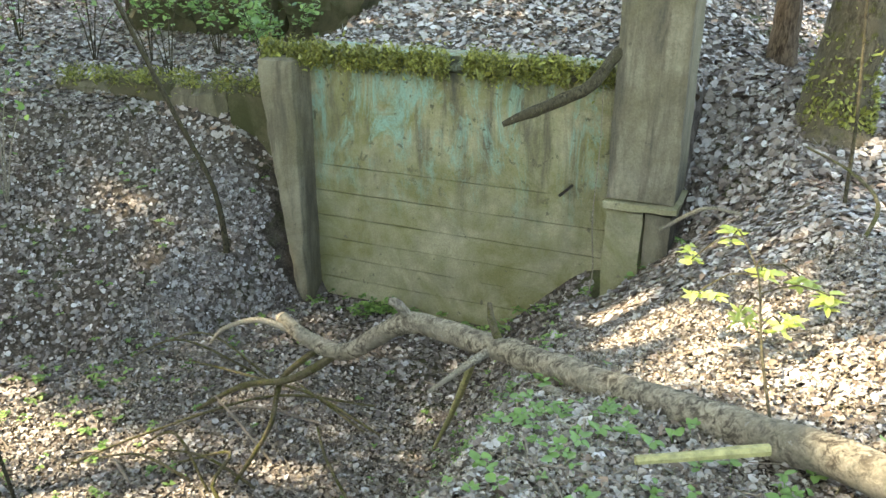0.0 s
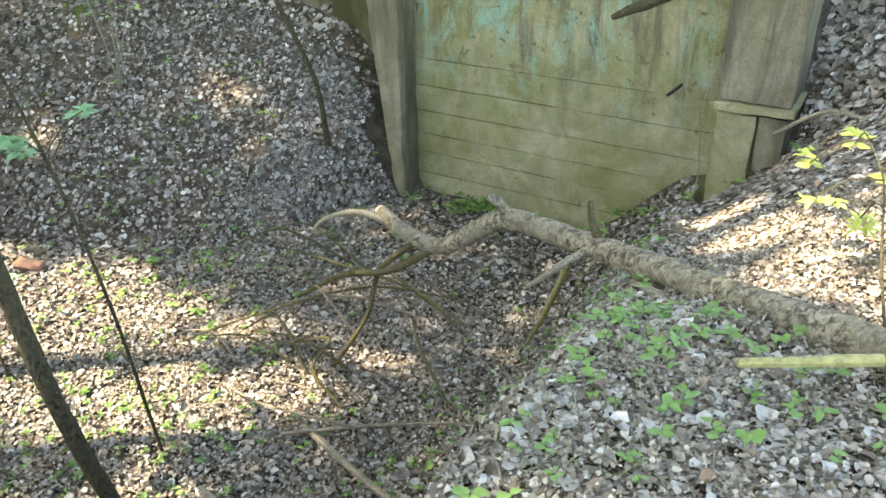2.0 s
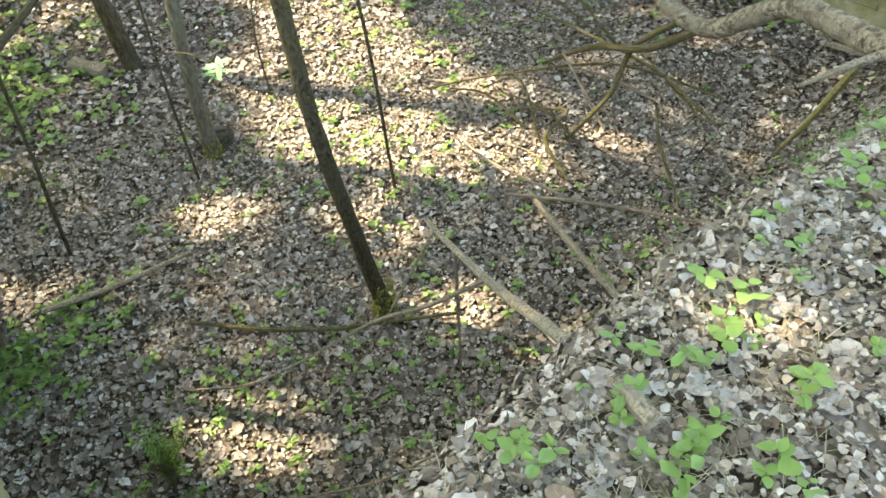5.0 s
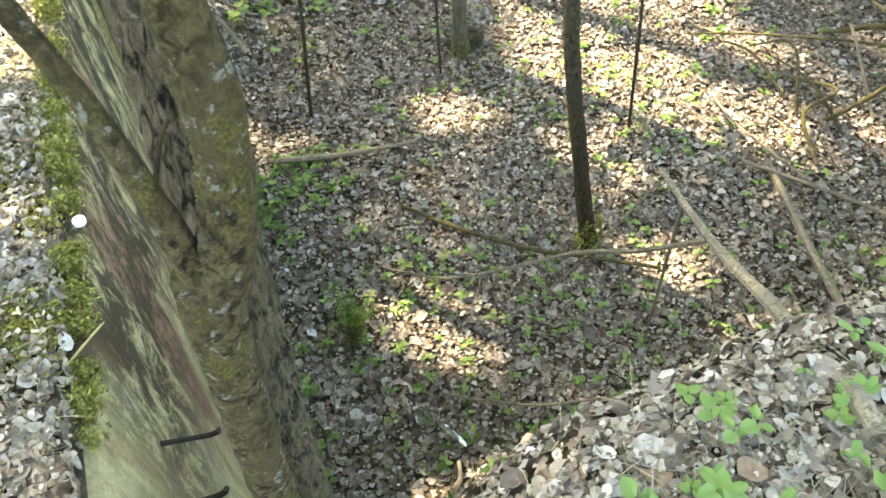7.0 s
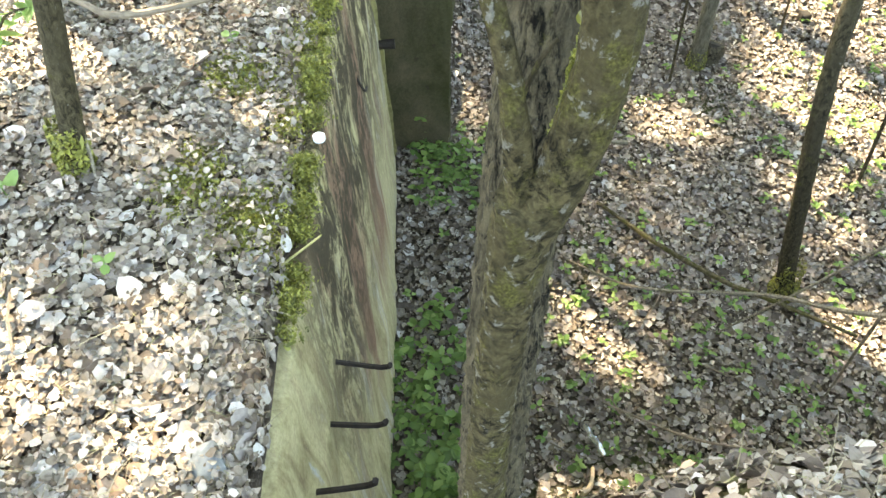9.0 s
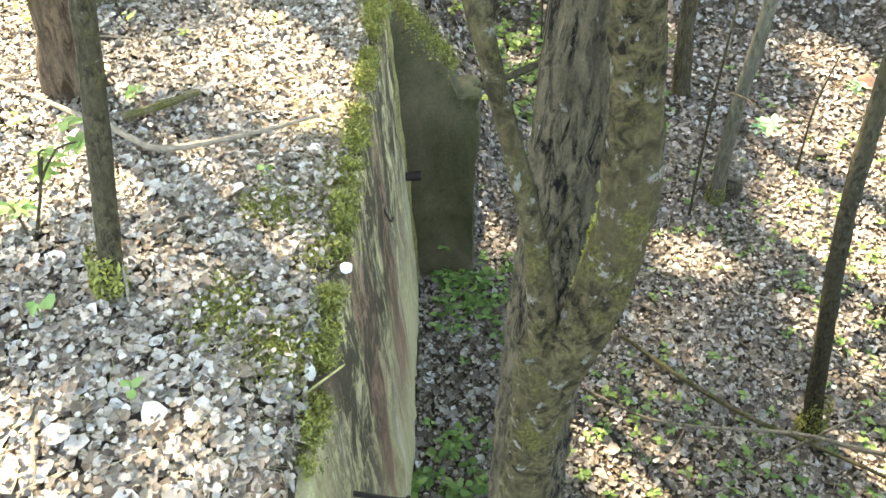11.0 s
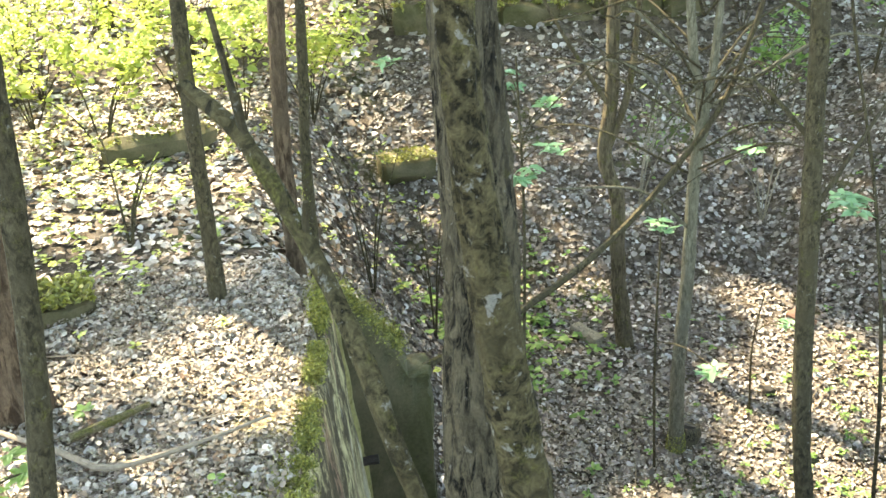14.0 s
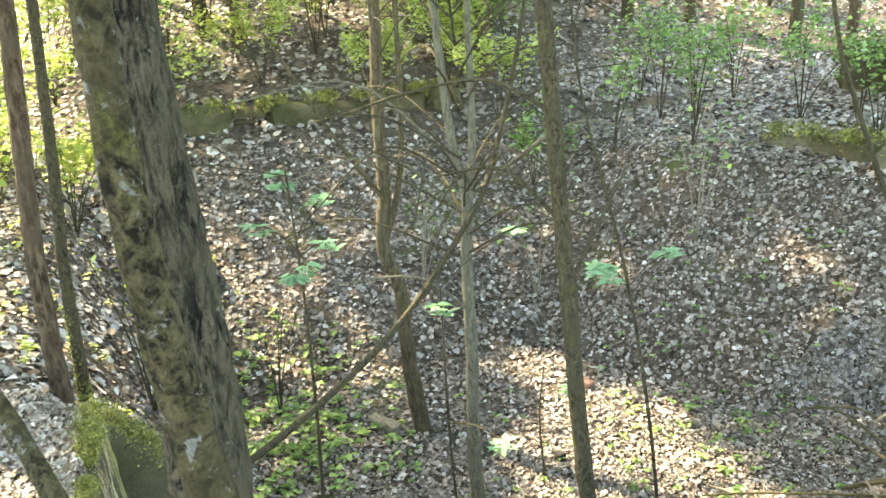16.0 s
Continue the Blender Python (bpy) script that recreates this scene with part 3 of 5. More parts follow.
def batter(v):
    """The near wall's face leans out towards its foot."""
    return 0.15 * min(1.0, max(0.0, -v.z / 1.75)) if v.y > -0.8 else 0.0


wall_near = thing("wall_near", (-2.0, -0.7, FLOOR), "streaked and rotting concrete retaining wall with mossy top", "wall", kind="structure")
x0 = -3.56
for k, w in enumerate((3.68,)):
    g = slab(x0, x0 + w - 0.003, -0.95, -0.512 + random.uniform(-0.006, 0.006), FLOOR - 0.2, -0.035, 0.06, 0.014, 50 + k, 4.0, 0.008)
    for v in g[0]:
        v.y += batter(v) + 0.012 * noise.noise(Vector((v.x * 14, 0, v.z * 2.5)))
    part("panel", g, WALL_FACE, wall_near)
    x0 += w
g = slab(-3.60, -3.565, -0.60, -0.495, FLOOR - 0.1, 0.01, 0.04, 0.014, 60, 5.0, 0.008)
for v in g[0]:
    v.y += batter(v)
part("corner_edge", g, PEELED, wall_near, "pale split edge at the wall's far corner")
wing = slab(-3.84, -3.60, -0.75, -0.06, FLOOR - 0.2, -0.05, 0.06, 0.016, 61, 3.5, 0.012)
for v in wing[0]:
    # broken top: falls and steps down towards the ditch
    if v.z > -0.7:
        f = 0.38 * max(0.0, min(1.0, (v.y + 0.5) / 0.3)) + (0.10 if v.y > -0.2 else 0.0)
        v.z -= f * (v.z + 0.7) / 0.65
part("wing", wing, CONCRETE_DARK, wall_near, "dark damp concrete wing with a broken mossy top")


def rod(points, r, label, name="iron_rod"):
    t = thing(name, points[0][:3], label, "iron rod", "rods in the near wall")
    part("shank", tube([(*p, r) for p in points], 6, 0.02, 0.12, 3), IRON, t)
    return t


rod([(-1.32, -0.5, -0.418), (-1.32, -0.351, -0.455), (-1.31, -0.326, -0.428)], 0.008, "bent rusty iron rod sticking out of the wall")
rod([(-1.125, -0.501, -0.405), (-1.125, -0.357, -0.419), (-1.115, -0.332, -0.381)], 0.008, "bent rusty iron rod sticking out of the wall")
rod([(-0.918, -0.506, -0.35), (-0.918, -0.366, -0.317), (-0.908, -0.347, -0.27)], 0.008, "bent rusty iron rod sticking out of the wall")
rod([(-3.48, -0.47, -0.93), (-3.48, -0.40, -0.925), (-3.48, -0.35, -0.92)], 0.024, "short rusty iron bolt in the wall")
rod([(-2.62, -0.48, -0.46), (-2.60, -0.445, -0.52), (-2.66, -0.44, -0.55)], 0.005, "thin rusty wire hook on the wall")

rod([(-1.58, 6.14, -0.36), (-1.60, 6.06, -0.38), (-1.66, 5.99, -0.43)], 0.012, "short rusty iron spike in the far wall")

# bottle cap on the moss
cap = thing("bottle_cap", (-1.72, -0.50, 0.012), "white plastic bottle cap lying on the mossy wall edge", "bottle cap")
ring = [(0.016 * math.cos(a), 0.016 * math.sin(a)) for a in np.linspace(0, 2 * math.pi, 25)[:-1]]
cv = [(x - 1.72, y - 0.50, 0.006) for x, y in ring] + [(x - 1.72, y - 0.50, 0.018) for x, y in ring] + [(0.8 * x - 1.72, 0.8 * y - 0.50, 0.020) for x, y in ring]
cf = [(i, (i + 1) % 24, 24 + (i + 1) % 24, 24 + i) for i in range(24)] + [(24 + i, 24 + (i + 1) % 24, 48 + (i + 1) % 24, 48 + i) for i in range(24)] + [tuple(48 + i for i in range(24))]
part("disc", (cv, cf), CAP_WHITE, cap)


def moss(name, pos, nrm, label, size=0.016):
    p = np.asarray(pos, float)
    nr = np.asarray(nrm, float) + rng.normal(0, 0.9, p.shape)
    h = np.asarray(nrm, float) + rng.normal(0, 0.5, p.shape)
    return tagged(new(name, leaf_mesh(name, p, nr, size * rng.lognormal(0, 0.35, len(p)), MOSS, 0.3, 0.5, head=h, rng=rng)), label, "moss", kind="stuff")


def moss_edge(a, b, n, spread, out, label, size=0.016, gaps=0.0):
    t = rng.uniform(0, 1, n)
    clump = np.sin(t * 37 + a[0]) + np.sin(t * 83 + a[1] * 3) + np.sin(t * 151)
    keep = clump > gaps
    t, clump = t[keep], clump[keep]
    a, b = np.array(a, float), np.array(b, float)
    p = a + (b - a) * t[:, None] + rng.normal(0, 1, (len(t), 3)) * np.array(spread)
    p[:, 2] += 0.012 * clump
    return moss("moss", p, np.tile(out, (len(t), 1)), label, size)


moss_edge((-3.6, -0.530, 0.0), (-1.1, -0.530, 0.0), 60000, (0.008, 0.018, 0.012), (0, 0.4, 0.9), "yellow-green moss along the top of the near wall", 0.0085, 0.0)
for x, y in [(-2.01, -0.78), (-1.55, -0.77), (-1.4, -0.64), (-1.8, -0.57), (-2.09, -0.56), (-1.99, -0.73), (-1.43, -0.64), (-1.57, -0.79), (-2.02, -0.73), (-1.54, -0.81), (-1.39, -0.56), (-2.18, -0.56)]:
    q = rng.normal(0, 1, (900, 2)) * np.array((0.055, 0.038)) + np.array((x, y))
    q = q[q[:, 1] < -0.53]
    moss("moss", np.stack([q[:, 0], q[:, 1], land(q[:, 0], q[:, 1]) + 0.012 + 0.012 * rng.uniform(0, 1, len(q))], 1), np.tile((0, 0.2, 0.9), (len(q), 1)), "yellow-green moss cushion among dry leaves by the wall", 0.009)
moss_edge((-3.62, -0.53, 0.02), (-3.2, -0.54, 0.02), 6000, (0.02, 0.026, 0.014), (0, 0.4, 0.9), "thick moss on the wall's far corner", 0.010)
moss_edge((-3.70, -0.50, -0.06), (-3.72, -0.2, -0.43), 9000, (0.065, 0.025, 0.014), (0.3, 0.4, 0.8), "moss on the broken wing", 0.009, -0.5)
moss_edge((-4.4, 6.02, 0.53), (-1.3, 6.02, 0.54), 17000, (0.02, 0.035, 0.05), (0, -0.5, 0.8), "dark moss hanging over the far wall's top", 0.03, -0.6)
moss_edge((-7.2, 6.27, 0.1), (-4.4, 6.27, 0.2), 4000, (0.02, 0.06, 0.05), (0, -0.6, 0.7), "moss on the low wall", 0.03)
moss_edge((-8.9, 9.0, 0.80), (-5.0, 9.0, 0.88), 4500, (0.03, 0.12, 0.04), (0, -0.4, 0.8), "moss on the upper ledge", 0.045)
moss_edge((-11.15, 0.1, 0.52), (-11.15, 4.2, 0.55), 4000, (0.12, 0.02, 0.04), (0.4, 0, 0.8), "moss on the ledge at the ditch's head", 0.045)

# ---- fallen log and dead wood ----
log = thing("fallen_log", (0.3, 2.1, 0.24), "fallen grey-brown tree trunk lying on the bank over the ditch", "log")
part("trunk", tube([(0.95, 1.60, 0.30, 0.063), (0.344, 2.038, 0.262, 0.062), (0.023, 2.30, 0.146, 0.061), (-0.403, 2.583, 0.016, 0.059), (-0.79, 2.863, -0.107, 0.058), (-1.178, 3.141, -0.231, 0.057), (-1.45, 3.28, -0.285, 0.057), (-1.662, 3.339, -0.309, 0.056), (-1.80, 3.37, -0.39, 0.054), (-1.924, 3.398, -0.491, 0.052), (-2.156, 3.456, -0.655, 0.049), (-2.428, 3.525, -0.672, 0.045), (-2.655, 3.60, -0.615, 0.041)], 18, 0.04, 0.08, 2, 8), LOG_BARK, log)
part("cut_end", tube([(-2.65, 3.598, -0.616, 0.038), (-2.675, 3.608, -0.608, 0.032)], 14, 0.02, 0.03, 5), CUT_WOOD, log, "pale broken end of the trunk")
part("stub", tube([(-1.68, 3.33, -0.27, 0.03), (-1.72, 3.30, -0.20, 0.026), (-1.76, 3.28, -0.18, 0.020)], 8, 0.03, 0.1, 4), LOG_BARK, log)
part("stub", tube([(-1.10, 3.09, -0.17, 0.022), (-1.13, 3.07, -0.06, 0.017), (-1.14, 3.07, 0.02, 0.010)], 8, 0.03, 0.1, 6), DEAD_MOSSY, log)
part("side_branch", tube([(-1.13, 3.06, -0.21, 0.022), (-1.22, 2.95, -0.27, 0.017), (-1.34, 2.84, -0.36, 0.008)], 8, 0.03, 0.1, 7), DEAD, log)
part("side_branch", tube([(-2.58, 3.57, -0.66, 0.022), (-2.76, 3.50, -0.60, 0.018), (-2.98, 3.46, -0.68, 0.014), (-3.12, 3.48, -0.82, 0.010)], 8, 0.04, 0.08, 8), DEAD, log)
part("side_branch", tube([(-2.2, 3.45, -0.68, 0.026), (-2.55, 3.5, -0.95, 0.024), (-3.1, 3.7, -1.25, 0.02), (-3.6, 3.8, -1.62, 0.014)], 8, 0.05, 0.1, 9), DEAD_MOSSY, log, "mossy green side branch")
part("side_branch", tube([(-2.35, 3.5, -0.70, 0.02), (-2.7, 3.6, -1.05, 0.018), (-2.75, 3.5, -1.35, 0.016), (-2.9, 3.3, -1.68, 0.012)], 8, 0.05, 0.1, 10), DEAD_MOSSY, log, "mossy green side branch")
part("curled_bark", tube([(-0.74, 2.70, -0.19, 0.026), (-0.74, 2.66, -0.10, 0.022), (-0.68, 2.62, -0.075, 0.018), (-0.62, 2.60, -0.11, 0.012)], 8, 0.02, 0.15, 11), DEAD, log)


def stick(points, material, label, category="stick", seg=7, rough=0.1, group="fallen sticks"):
    t = thing("fallen_stick", points[0][:3], label, category, group)
    part("shaft", tube([(*p[:3], p[3] * 0.7) for p in points], seg, 0.06, rough, int(abs(points[0][0]) * 100)), material, t)
    return t


stick([(-1.22, 3.08, -0.30, 0.028), (-1.42, 3.40, -0.72, 0.027), (-1.66, 3.78, -1.20, 0.023), (-1.90, 4.12, -1.66, 0.014)], PEELED, "yellow peeled branch propped against the fallen log")
stick([(-0.27, 1.895, 0.235, 0.019), (-0.1, 1.99, 0.24, 0.021), (0.06, 2.07, 0.25, 0.025)], PEELED, "yellow peeled stick lying on the leaf-strewn bank")
stick([(-0.50, 0.76, 0.23, 0.028), (-0.59, 0.80, 0.19, 0.028), (-1.01, 1.05, -0.17, 0.026), (-1.48, 1.27, -0.50, 0.023), (-2.08, 1.50, -0.78, 0.015)], DEAD, "long pale dead branch leaning over the ditch from the bank")
stick([(-1.48, 1.28, -0.50, 0.016), (-1.85, 1.30, -0.95, 0.015), (-2.16, 1.20, -1.25, 0.013), (-2.33, 0.72, -1.40, 0.010), (-2.75, 0.50, -1.70, 0.006)], DEAD, "thin bent dead branch beside the pale leaning branch", seg=6)
stick([(-1.75, 1.36, -0.63, 0.012), (-1.9, 1.5, -1.25, 0.010), (-1.95, 1.55, -1.72, 0.007)], DEAD, "thin dead twig beside the pale leaning branch", seg=6)
stick([(-2.1, 1.53, -0.87, 0.010), (-2.2, 1.35, -1.3, 0.009), (-2.3, 1.15, -1.72, 0.006)], DEAD, "thin dead twig beside the pale leaning branch", seg=6)
stick([(-2.72, 2.78, -1.70, 0.020), (-2.54, 2.69, -1.66, 0.028), (-2.0, 2.50, -1.62, 0.030), (-1.47, 2.34, -1.58, 0.026)], DEAD, "grey dead branch on the ditch floor")
stick([(-3.13, 0.71, -1.68, 0.014), (-2.8, 0.95, -1.64, 0.018), (-2.56, 1.23, -1.65, 0.018), (-2.46, 1.41, -1.66, 0.016), (-2.2, 1.75, -1.62, 0.012)], DEAD_MOSSY, "mossy branch on the ditch floor by the tree")
stick([(-3.66, 0.15, -1.62, 0.024), (-3.6, 0.5, -1.64, 0.024), (-3.58, 0.95, -1.66, 0.018)], DEAD, "grey branch on the ditch floor beyond the wing")
stick([(-2.6, 3.0, -1.68, 0.014), (-2.95, 3.15, -1.62, 0.018), (-3.0, 3.4, -1.55, 0.016), (-3.35, 3.3, -1.66, 0.010)], DEAD_MOSSY, "crooked mossy branch on dark leaves")
stick([(-2.75, 2.62, -1.66, 0.016), (-2.27, 2.94, -1.63, 0.015), (-1.8, 3.24, -1.64, 0.011)], TWIG, "dark straight twig on the ditch floor", seg=6)
stick([(-2.4, 2.9, -1.68, 0.010), (-3.0, 2.75, -1.64, 0.012), (-3.4, 2.8, -1.66, 0.008)], TWIG, "dark twig on the ditch floor", seg=6)
stick([(-2.3, 4.1, -1.66, 0.012), (-2.9, 4.2, -1.55, 0.016), (-3.5, 4.1, -1.45, 0.014), (-4.1, 4.3, -1.6, 0.008)], DEAD_MOSSY, "mossy branch under the log")
stick([(-2.5, 4.4, -1.66, 0.012), (-3.1, 4.0, -1.5, 0.014), (-3.7, 3.4, -1.6, 0.012), (-4.0, 3.0, -1.68, 0.008)], DEAD_MOSSY, "mossy branch under the log")
stick([(-2.0, 3.3, -1.68, 0.012), (-2.4, 3.6, -1.58, 0.016), (-2.7, 3.95, -1.62, 0.012)], DEAD_MOSSY, "thick mossy branch stub")
rs2 = random.Random(4)
for k in range(9):
    x, y, a = rs2.uniform(-4.0, -2.1), rs2.uniform(2.9, 4.6), rs2.uniform(2.6, 3.7)
    ln, hg = rs2.uniform(0.5, 1.1), rs2.uniform(0.08, 0.4)
    mid = (x + 0.5 * ln * math.cos(a) + rs2.uniform(-0.08, 0.08), y + 0.5 * ln * math.sin(a) + rs2.uniform(-0.1, 0.1))
    stick([(x, y, z_at(x, y) + 0.02, 0.014), (*mid, z_at(*mid) + hg, 0.013), (x + ln * math.cos(a), y + ln * math.sin(a), z_at(x + ln * math.cos(a), y + ln * math.sin(a)) + 0.5 * hg, 0.006)], DEAD_MOSSY if k % 3 else TWIG, "thin mossy dead branch near the log's end" if k % 3 else "thin dark dead twig near the log's end")
stick([(-1.5, 5.3, -1.5, 0.03), (-1.85, 5.45, -1.55, 0.035), (-2.4, 5.55, -1.65, 0.03)], DEAD, "rotten branch at the foot of the far wall")
stick([(-2.69, -1.83, 0.02, 0.012), (-2.35, -1.3, 0.035, 0.014), (-2.24, -1.12, 0.04, 0.016), (-2.35, -0.85, 0.035, 0.011), (-2.47, -0.66, 0.03, 0.008)], TWIG, "long bent twig on pale leaves")
stick([(-2.44, -1.31, 0.03, 0.024), (-2.5, -1.2, 0.04, 0.022), (-2.58, -1.08, 0.05, 0.014)], DEAD_MOSSY, "rotten branch piece on pale leaves")
stick([(-1.36, -0.47, 0.03, 0.004), (-1.22, -0.60, 0.03, 0.0045), (-1.1, -0.72, 0.02, 0.004)], PEELED, "one pale straw lying across the wall edge", seg=5)
stick([(-1.55, -1.02, 0.02, 0.006), (-1.62, -1.04, 0.16, 0.006), (-1.66, -1.08, 0.30, 0.004)], DEAD, "upright pale twig beside a sapling", seg=5)
stick([(-0.80, 5.6, -0.45, 0.02), (-0.5, 5.45, -0.2, 0.02), (-0.25, 5.35, -0.18, 0.016)], DEAD, "grey branch beside the pier")
stick([(0.35, 4.2, 0.10, 0.014), (0.42, 4.4, 0.28, 0.016), (0.28, 4.7, 0.36, 0.012), (0.05, 4.9, 0.42, 0.008)], DEAD_MOSSY, "crooked branch arching over leaves")
stick([(-1.62, 0.46, -1.70, 0.012), (-1.50, 0.42, -1.60, 0.014), (-1.42, 0.36, -1.5, 0.014)], CUT_WOOD, "short pale stick on the ditch floor", seg=6)
stick([(-1.9, 0.55, -1.66, 0.008), (-1.7, 0.85, -1.6, 0.010), (-1.6, 1.15, -1.55, 0.008)], TWIG, "thin arching twig on the ditch floor", seg=6)

# twig litter
tw = []
for i in range(420):
    x, y = random.uniform(-6.5, 0.8), random.uniform(-2.6, 5.6)
    if -0.62 < y < -0.45 or (y < -0.6 and x > 0.5):
        continue
    a, ln = random.uniform(0, 6.28), random.uniform(0.08, 0.4)
    x2, y2 = x + ln * math.cos(a), y + ln * math.sin(a)
    if (y < -0.6) != (y2 < -0.6):
        continue
    tw.append(tube([(x, y, z_at(x, y) + 0.02, 0.003), ((x + x2) / 2 + 0.02, (y + y2) / 2, z_at((x + x2) / 2, (y + y2) / 2) + 0.035, 0.004), (x2, y2, z_at(x2, y2) + 0.02, 0.002)], 4, 0.2, 0.1, i))
tagged(part("twig_litter", join(*tw), TWIG), "many thin brown twigs scattered over the leaves", "twigs", kind="stuff")

# ---- trees ----
# chosen sun spots, cleared of crown leaves towards the sun: x, y, z, radius
GAPS = [(-4.1, 2.4, -1.7, 0.8), (-5.4, 3.1, -1.7, 0.75), (-4.95, 2.4, -1.7, 0.6), (-6.45, 3.05, -1.7, 0.5), (-4.65, 3.1, -1.7, 0.5), (-3.59, 2.3, -1.7, 0.4), (-3.06, 2.8, -1.7, 0.28), (-1.75, 2.1, -1.7, 0.22), (-3.9, 1.22, -1.7, 0.28), (-2.46, 0.57, -1.7, 0.26), (-3.4, 2.5, -1.7, 0.4), (-2.3, 1.85, -1.7, 0.32), (-3.25, 1.95, -1.7, 0.3), (-0.05, 3.4, -0.1, 0.45), (-0.5, 3.65, -0.3, 0.4), (-0.85, 4.5, -0.6, 0.4), (-3.9, 3.3, -1.6, 0.3), (-3.2, 3.0, -1.7, 0.25), (0.25, 2.8, 0.1, 0.42), (-0.2, 2.98, -0.1, 0.32), (0.4, 2.15, 0.25, 0.3), (0.7, 2.5, 0.2, 0.35),
        (-2.4, -1.6, 0, 0.65), (-3.0, -0.95, 0, 0.5), (-3.2, -2.3, 0, 0.6), (-1.1, -1.15, 0, 0.22), (-4.6, -2.4, 0, 1.0), (-6.2, -2.6, 0, 1.6), (-8.5, -3.0, 0.3, 2.6), (-12, -3.5, 0.8, 4.5), (-9.5, -1.0, 0.5, 0.8), (-7.5, 4.0, -0.5, 0.3), (-4.9, 6.9, 0.4, 0.4), (-0.55, 1.2, 0.15, 0.2)]


def in_gap(p):
    hit = np.zeros(len(p), bool)
    ragged = np.random.default_rng(len(p)).uniform(0.55, 1.2, len(p))
    d = np.array(sun_dir)
    for x, y, z, r in GAPS:
        q = p - np.array((x, y, z))
        k = (q @ d)[:, None]
        hit |= np.linalg.norm(q - k * d, axis=1) < r * ragged
    return hit



def crown(name, parent, centre, spread, count, size, material, rg):
    """Leaf clumps in an uneven ball, less the leaves dropped for the sun spots."""
    nc = max(8, count // 60)
    c = rg.normal(0, 1, (nc, 3)) * np.array(spread) * 0.55 + np.array(centre)
    w = rg.integers(0, nc, count)
    p = c[w] + rg.normal(0, 1, (count, 3)) * np.array(spread) * 0.16
    p = p[~in_gap(p)]
    count = len(p)
    nr = rg.normal(0, 1, (count, 3)) + np.array((0, 0, 0.6))
    base = np.array(ORIGIN[parent.name])
    ob = new(name, leaf_mesh(name, p - base, nr, size * rg.lognormal(0, 0.3, count), material, 0.2, 1.0, rng=rg))
    ob.parent = parent
    return ob


def tree(points, material, label, seg=12, rough=0.08, crown_h=None, crown_n=900, crown_r=1.6, limbs=(), name="tree", group="trees of the wood", lump=9.0, top=9.0, leaf=0.11, step=0.06):
    """points: (x, y, z, r) from root to the last seen height; the stem then goes on up to its crown."""
    t = thing(name, points[0][:3], label, "tree", group)
    p = [tuple(points[0][:2]) + (points[0][2] - 0.15, points[0][3] * 1.25)] + list(points)
    part("trunk", tube(p, seg, step, rough, int(abs(points[0][0] * 31 + points[0][1] * 17)), lump), material, t)
    for lb in limbs:
        part("limb", tube(lb, 7, 0.08, 0.1, int(abs(lb[0][2]) * 50)), material, t)
    if crown_h:
        a, b = np.array(points[-2]), np.array(points[-1])
        d = (b - a)[:3] / max((b - a)[2], 0.1)
        up = [tuple(b)]
        for h in (2.6, 4.2, crown_h):
            if h > b[2] + 0.6:
                f = 0.55 * (h - b[2])
                up.append((b[0] + d[0] * f, b[1] + d[1] * f, h, b[3] * max(0.25, 1 - 0.11 * (h - b[2]))))
        part("upper_trunk", tube(up, 8, 0.4, 0.05, 5), material, t)
        e = up[-1]
        rg = np.random.default_rng(int(abs(points[0][0] * 1000 + points[0][1] * 100)))
        for q in range(5):
            g = rg.normal(0, 1, 3) * crown_r * 0.5
            z1 = e[2] - rg.uniform(0.2, 1.6)
            part("limb", tube([(e[0], e[1], z1, e[3] * 0.7), (e[0] + g[0] * 0.5, e[1] + g[1] * 0.5, z1 + 0.5, e[3] * 0.5), (e[0] + g[0], e[1] + g[1], z1 + 0.9, e[3] * 0.2)], 5, 0.4, 0.05, q), material, t)
        crown("crown", t, (e[0], e[1], e[2] + 0.3), (crown_r, crown_r, crown_r * 0.75), crown_n, leaf, GREEN_CROWN, rg)
    return t


# twin stems beside the camera
near = thing("forked_tree", (-0.50, -0.10, -1.2), "slender forked tree with mossy lichened bark beside the wall", "tree", "trees of the wood")
part("trunk", tube([(-0.56, -0.11, -1.6, 0.055), (-0.548, -0.145, -0.8, 0.042), (-0.54, -0.163, -0.1, 0.033), (-0.533, -0.172, 0.5, 0.0235), (-0.527, -0.173, 0.82, 0.0215), (-0.524, -0.168, 0.99, 0.024)], 28, 0.012, 0.10, 3, 26), BARK_SMOOTH, near)
part("stem", tube([(-0.524, -0.165, 0.96, 0.022), (-0.522, -0.138, 1.05, 0.0195), (-0.525, -0.131, 1.15, 0.0184), (-0.532, -0.149, 1.30, 0.0148), (-0.536, -0.165, 1.45, 0.0120), (-0.540, -0.168, 1.60, 0.0108), (-0.545, -0.169, 1.80, 0.0104), (-0.56, -0.18, 2.6, 0.010), (-0.60, -0.2, 3.6, 0.009)], 28, 0.01, 0.10, 4, 30), BARK_SMOOTH, near)
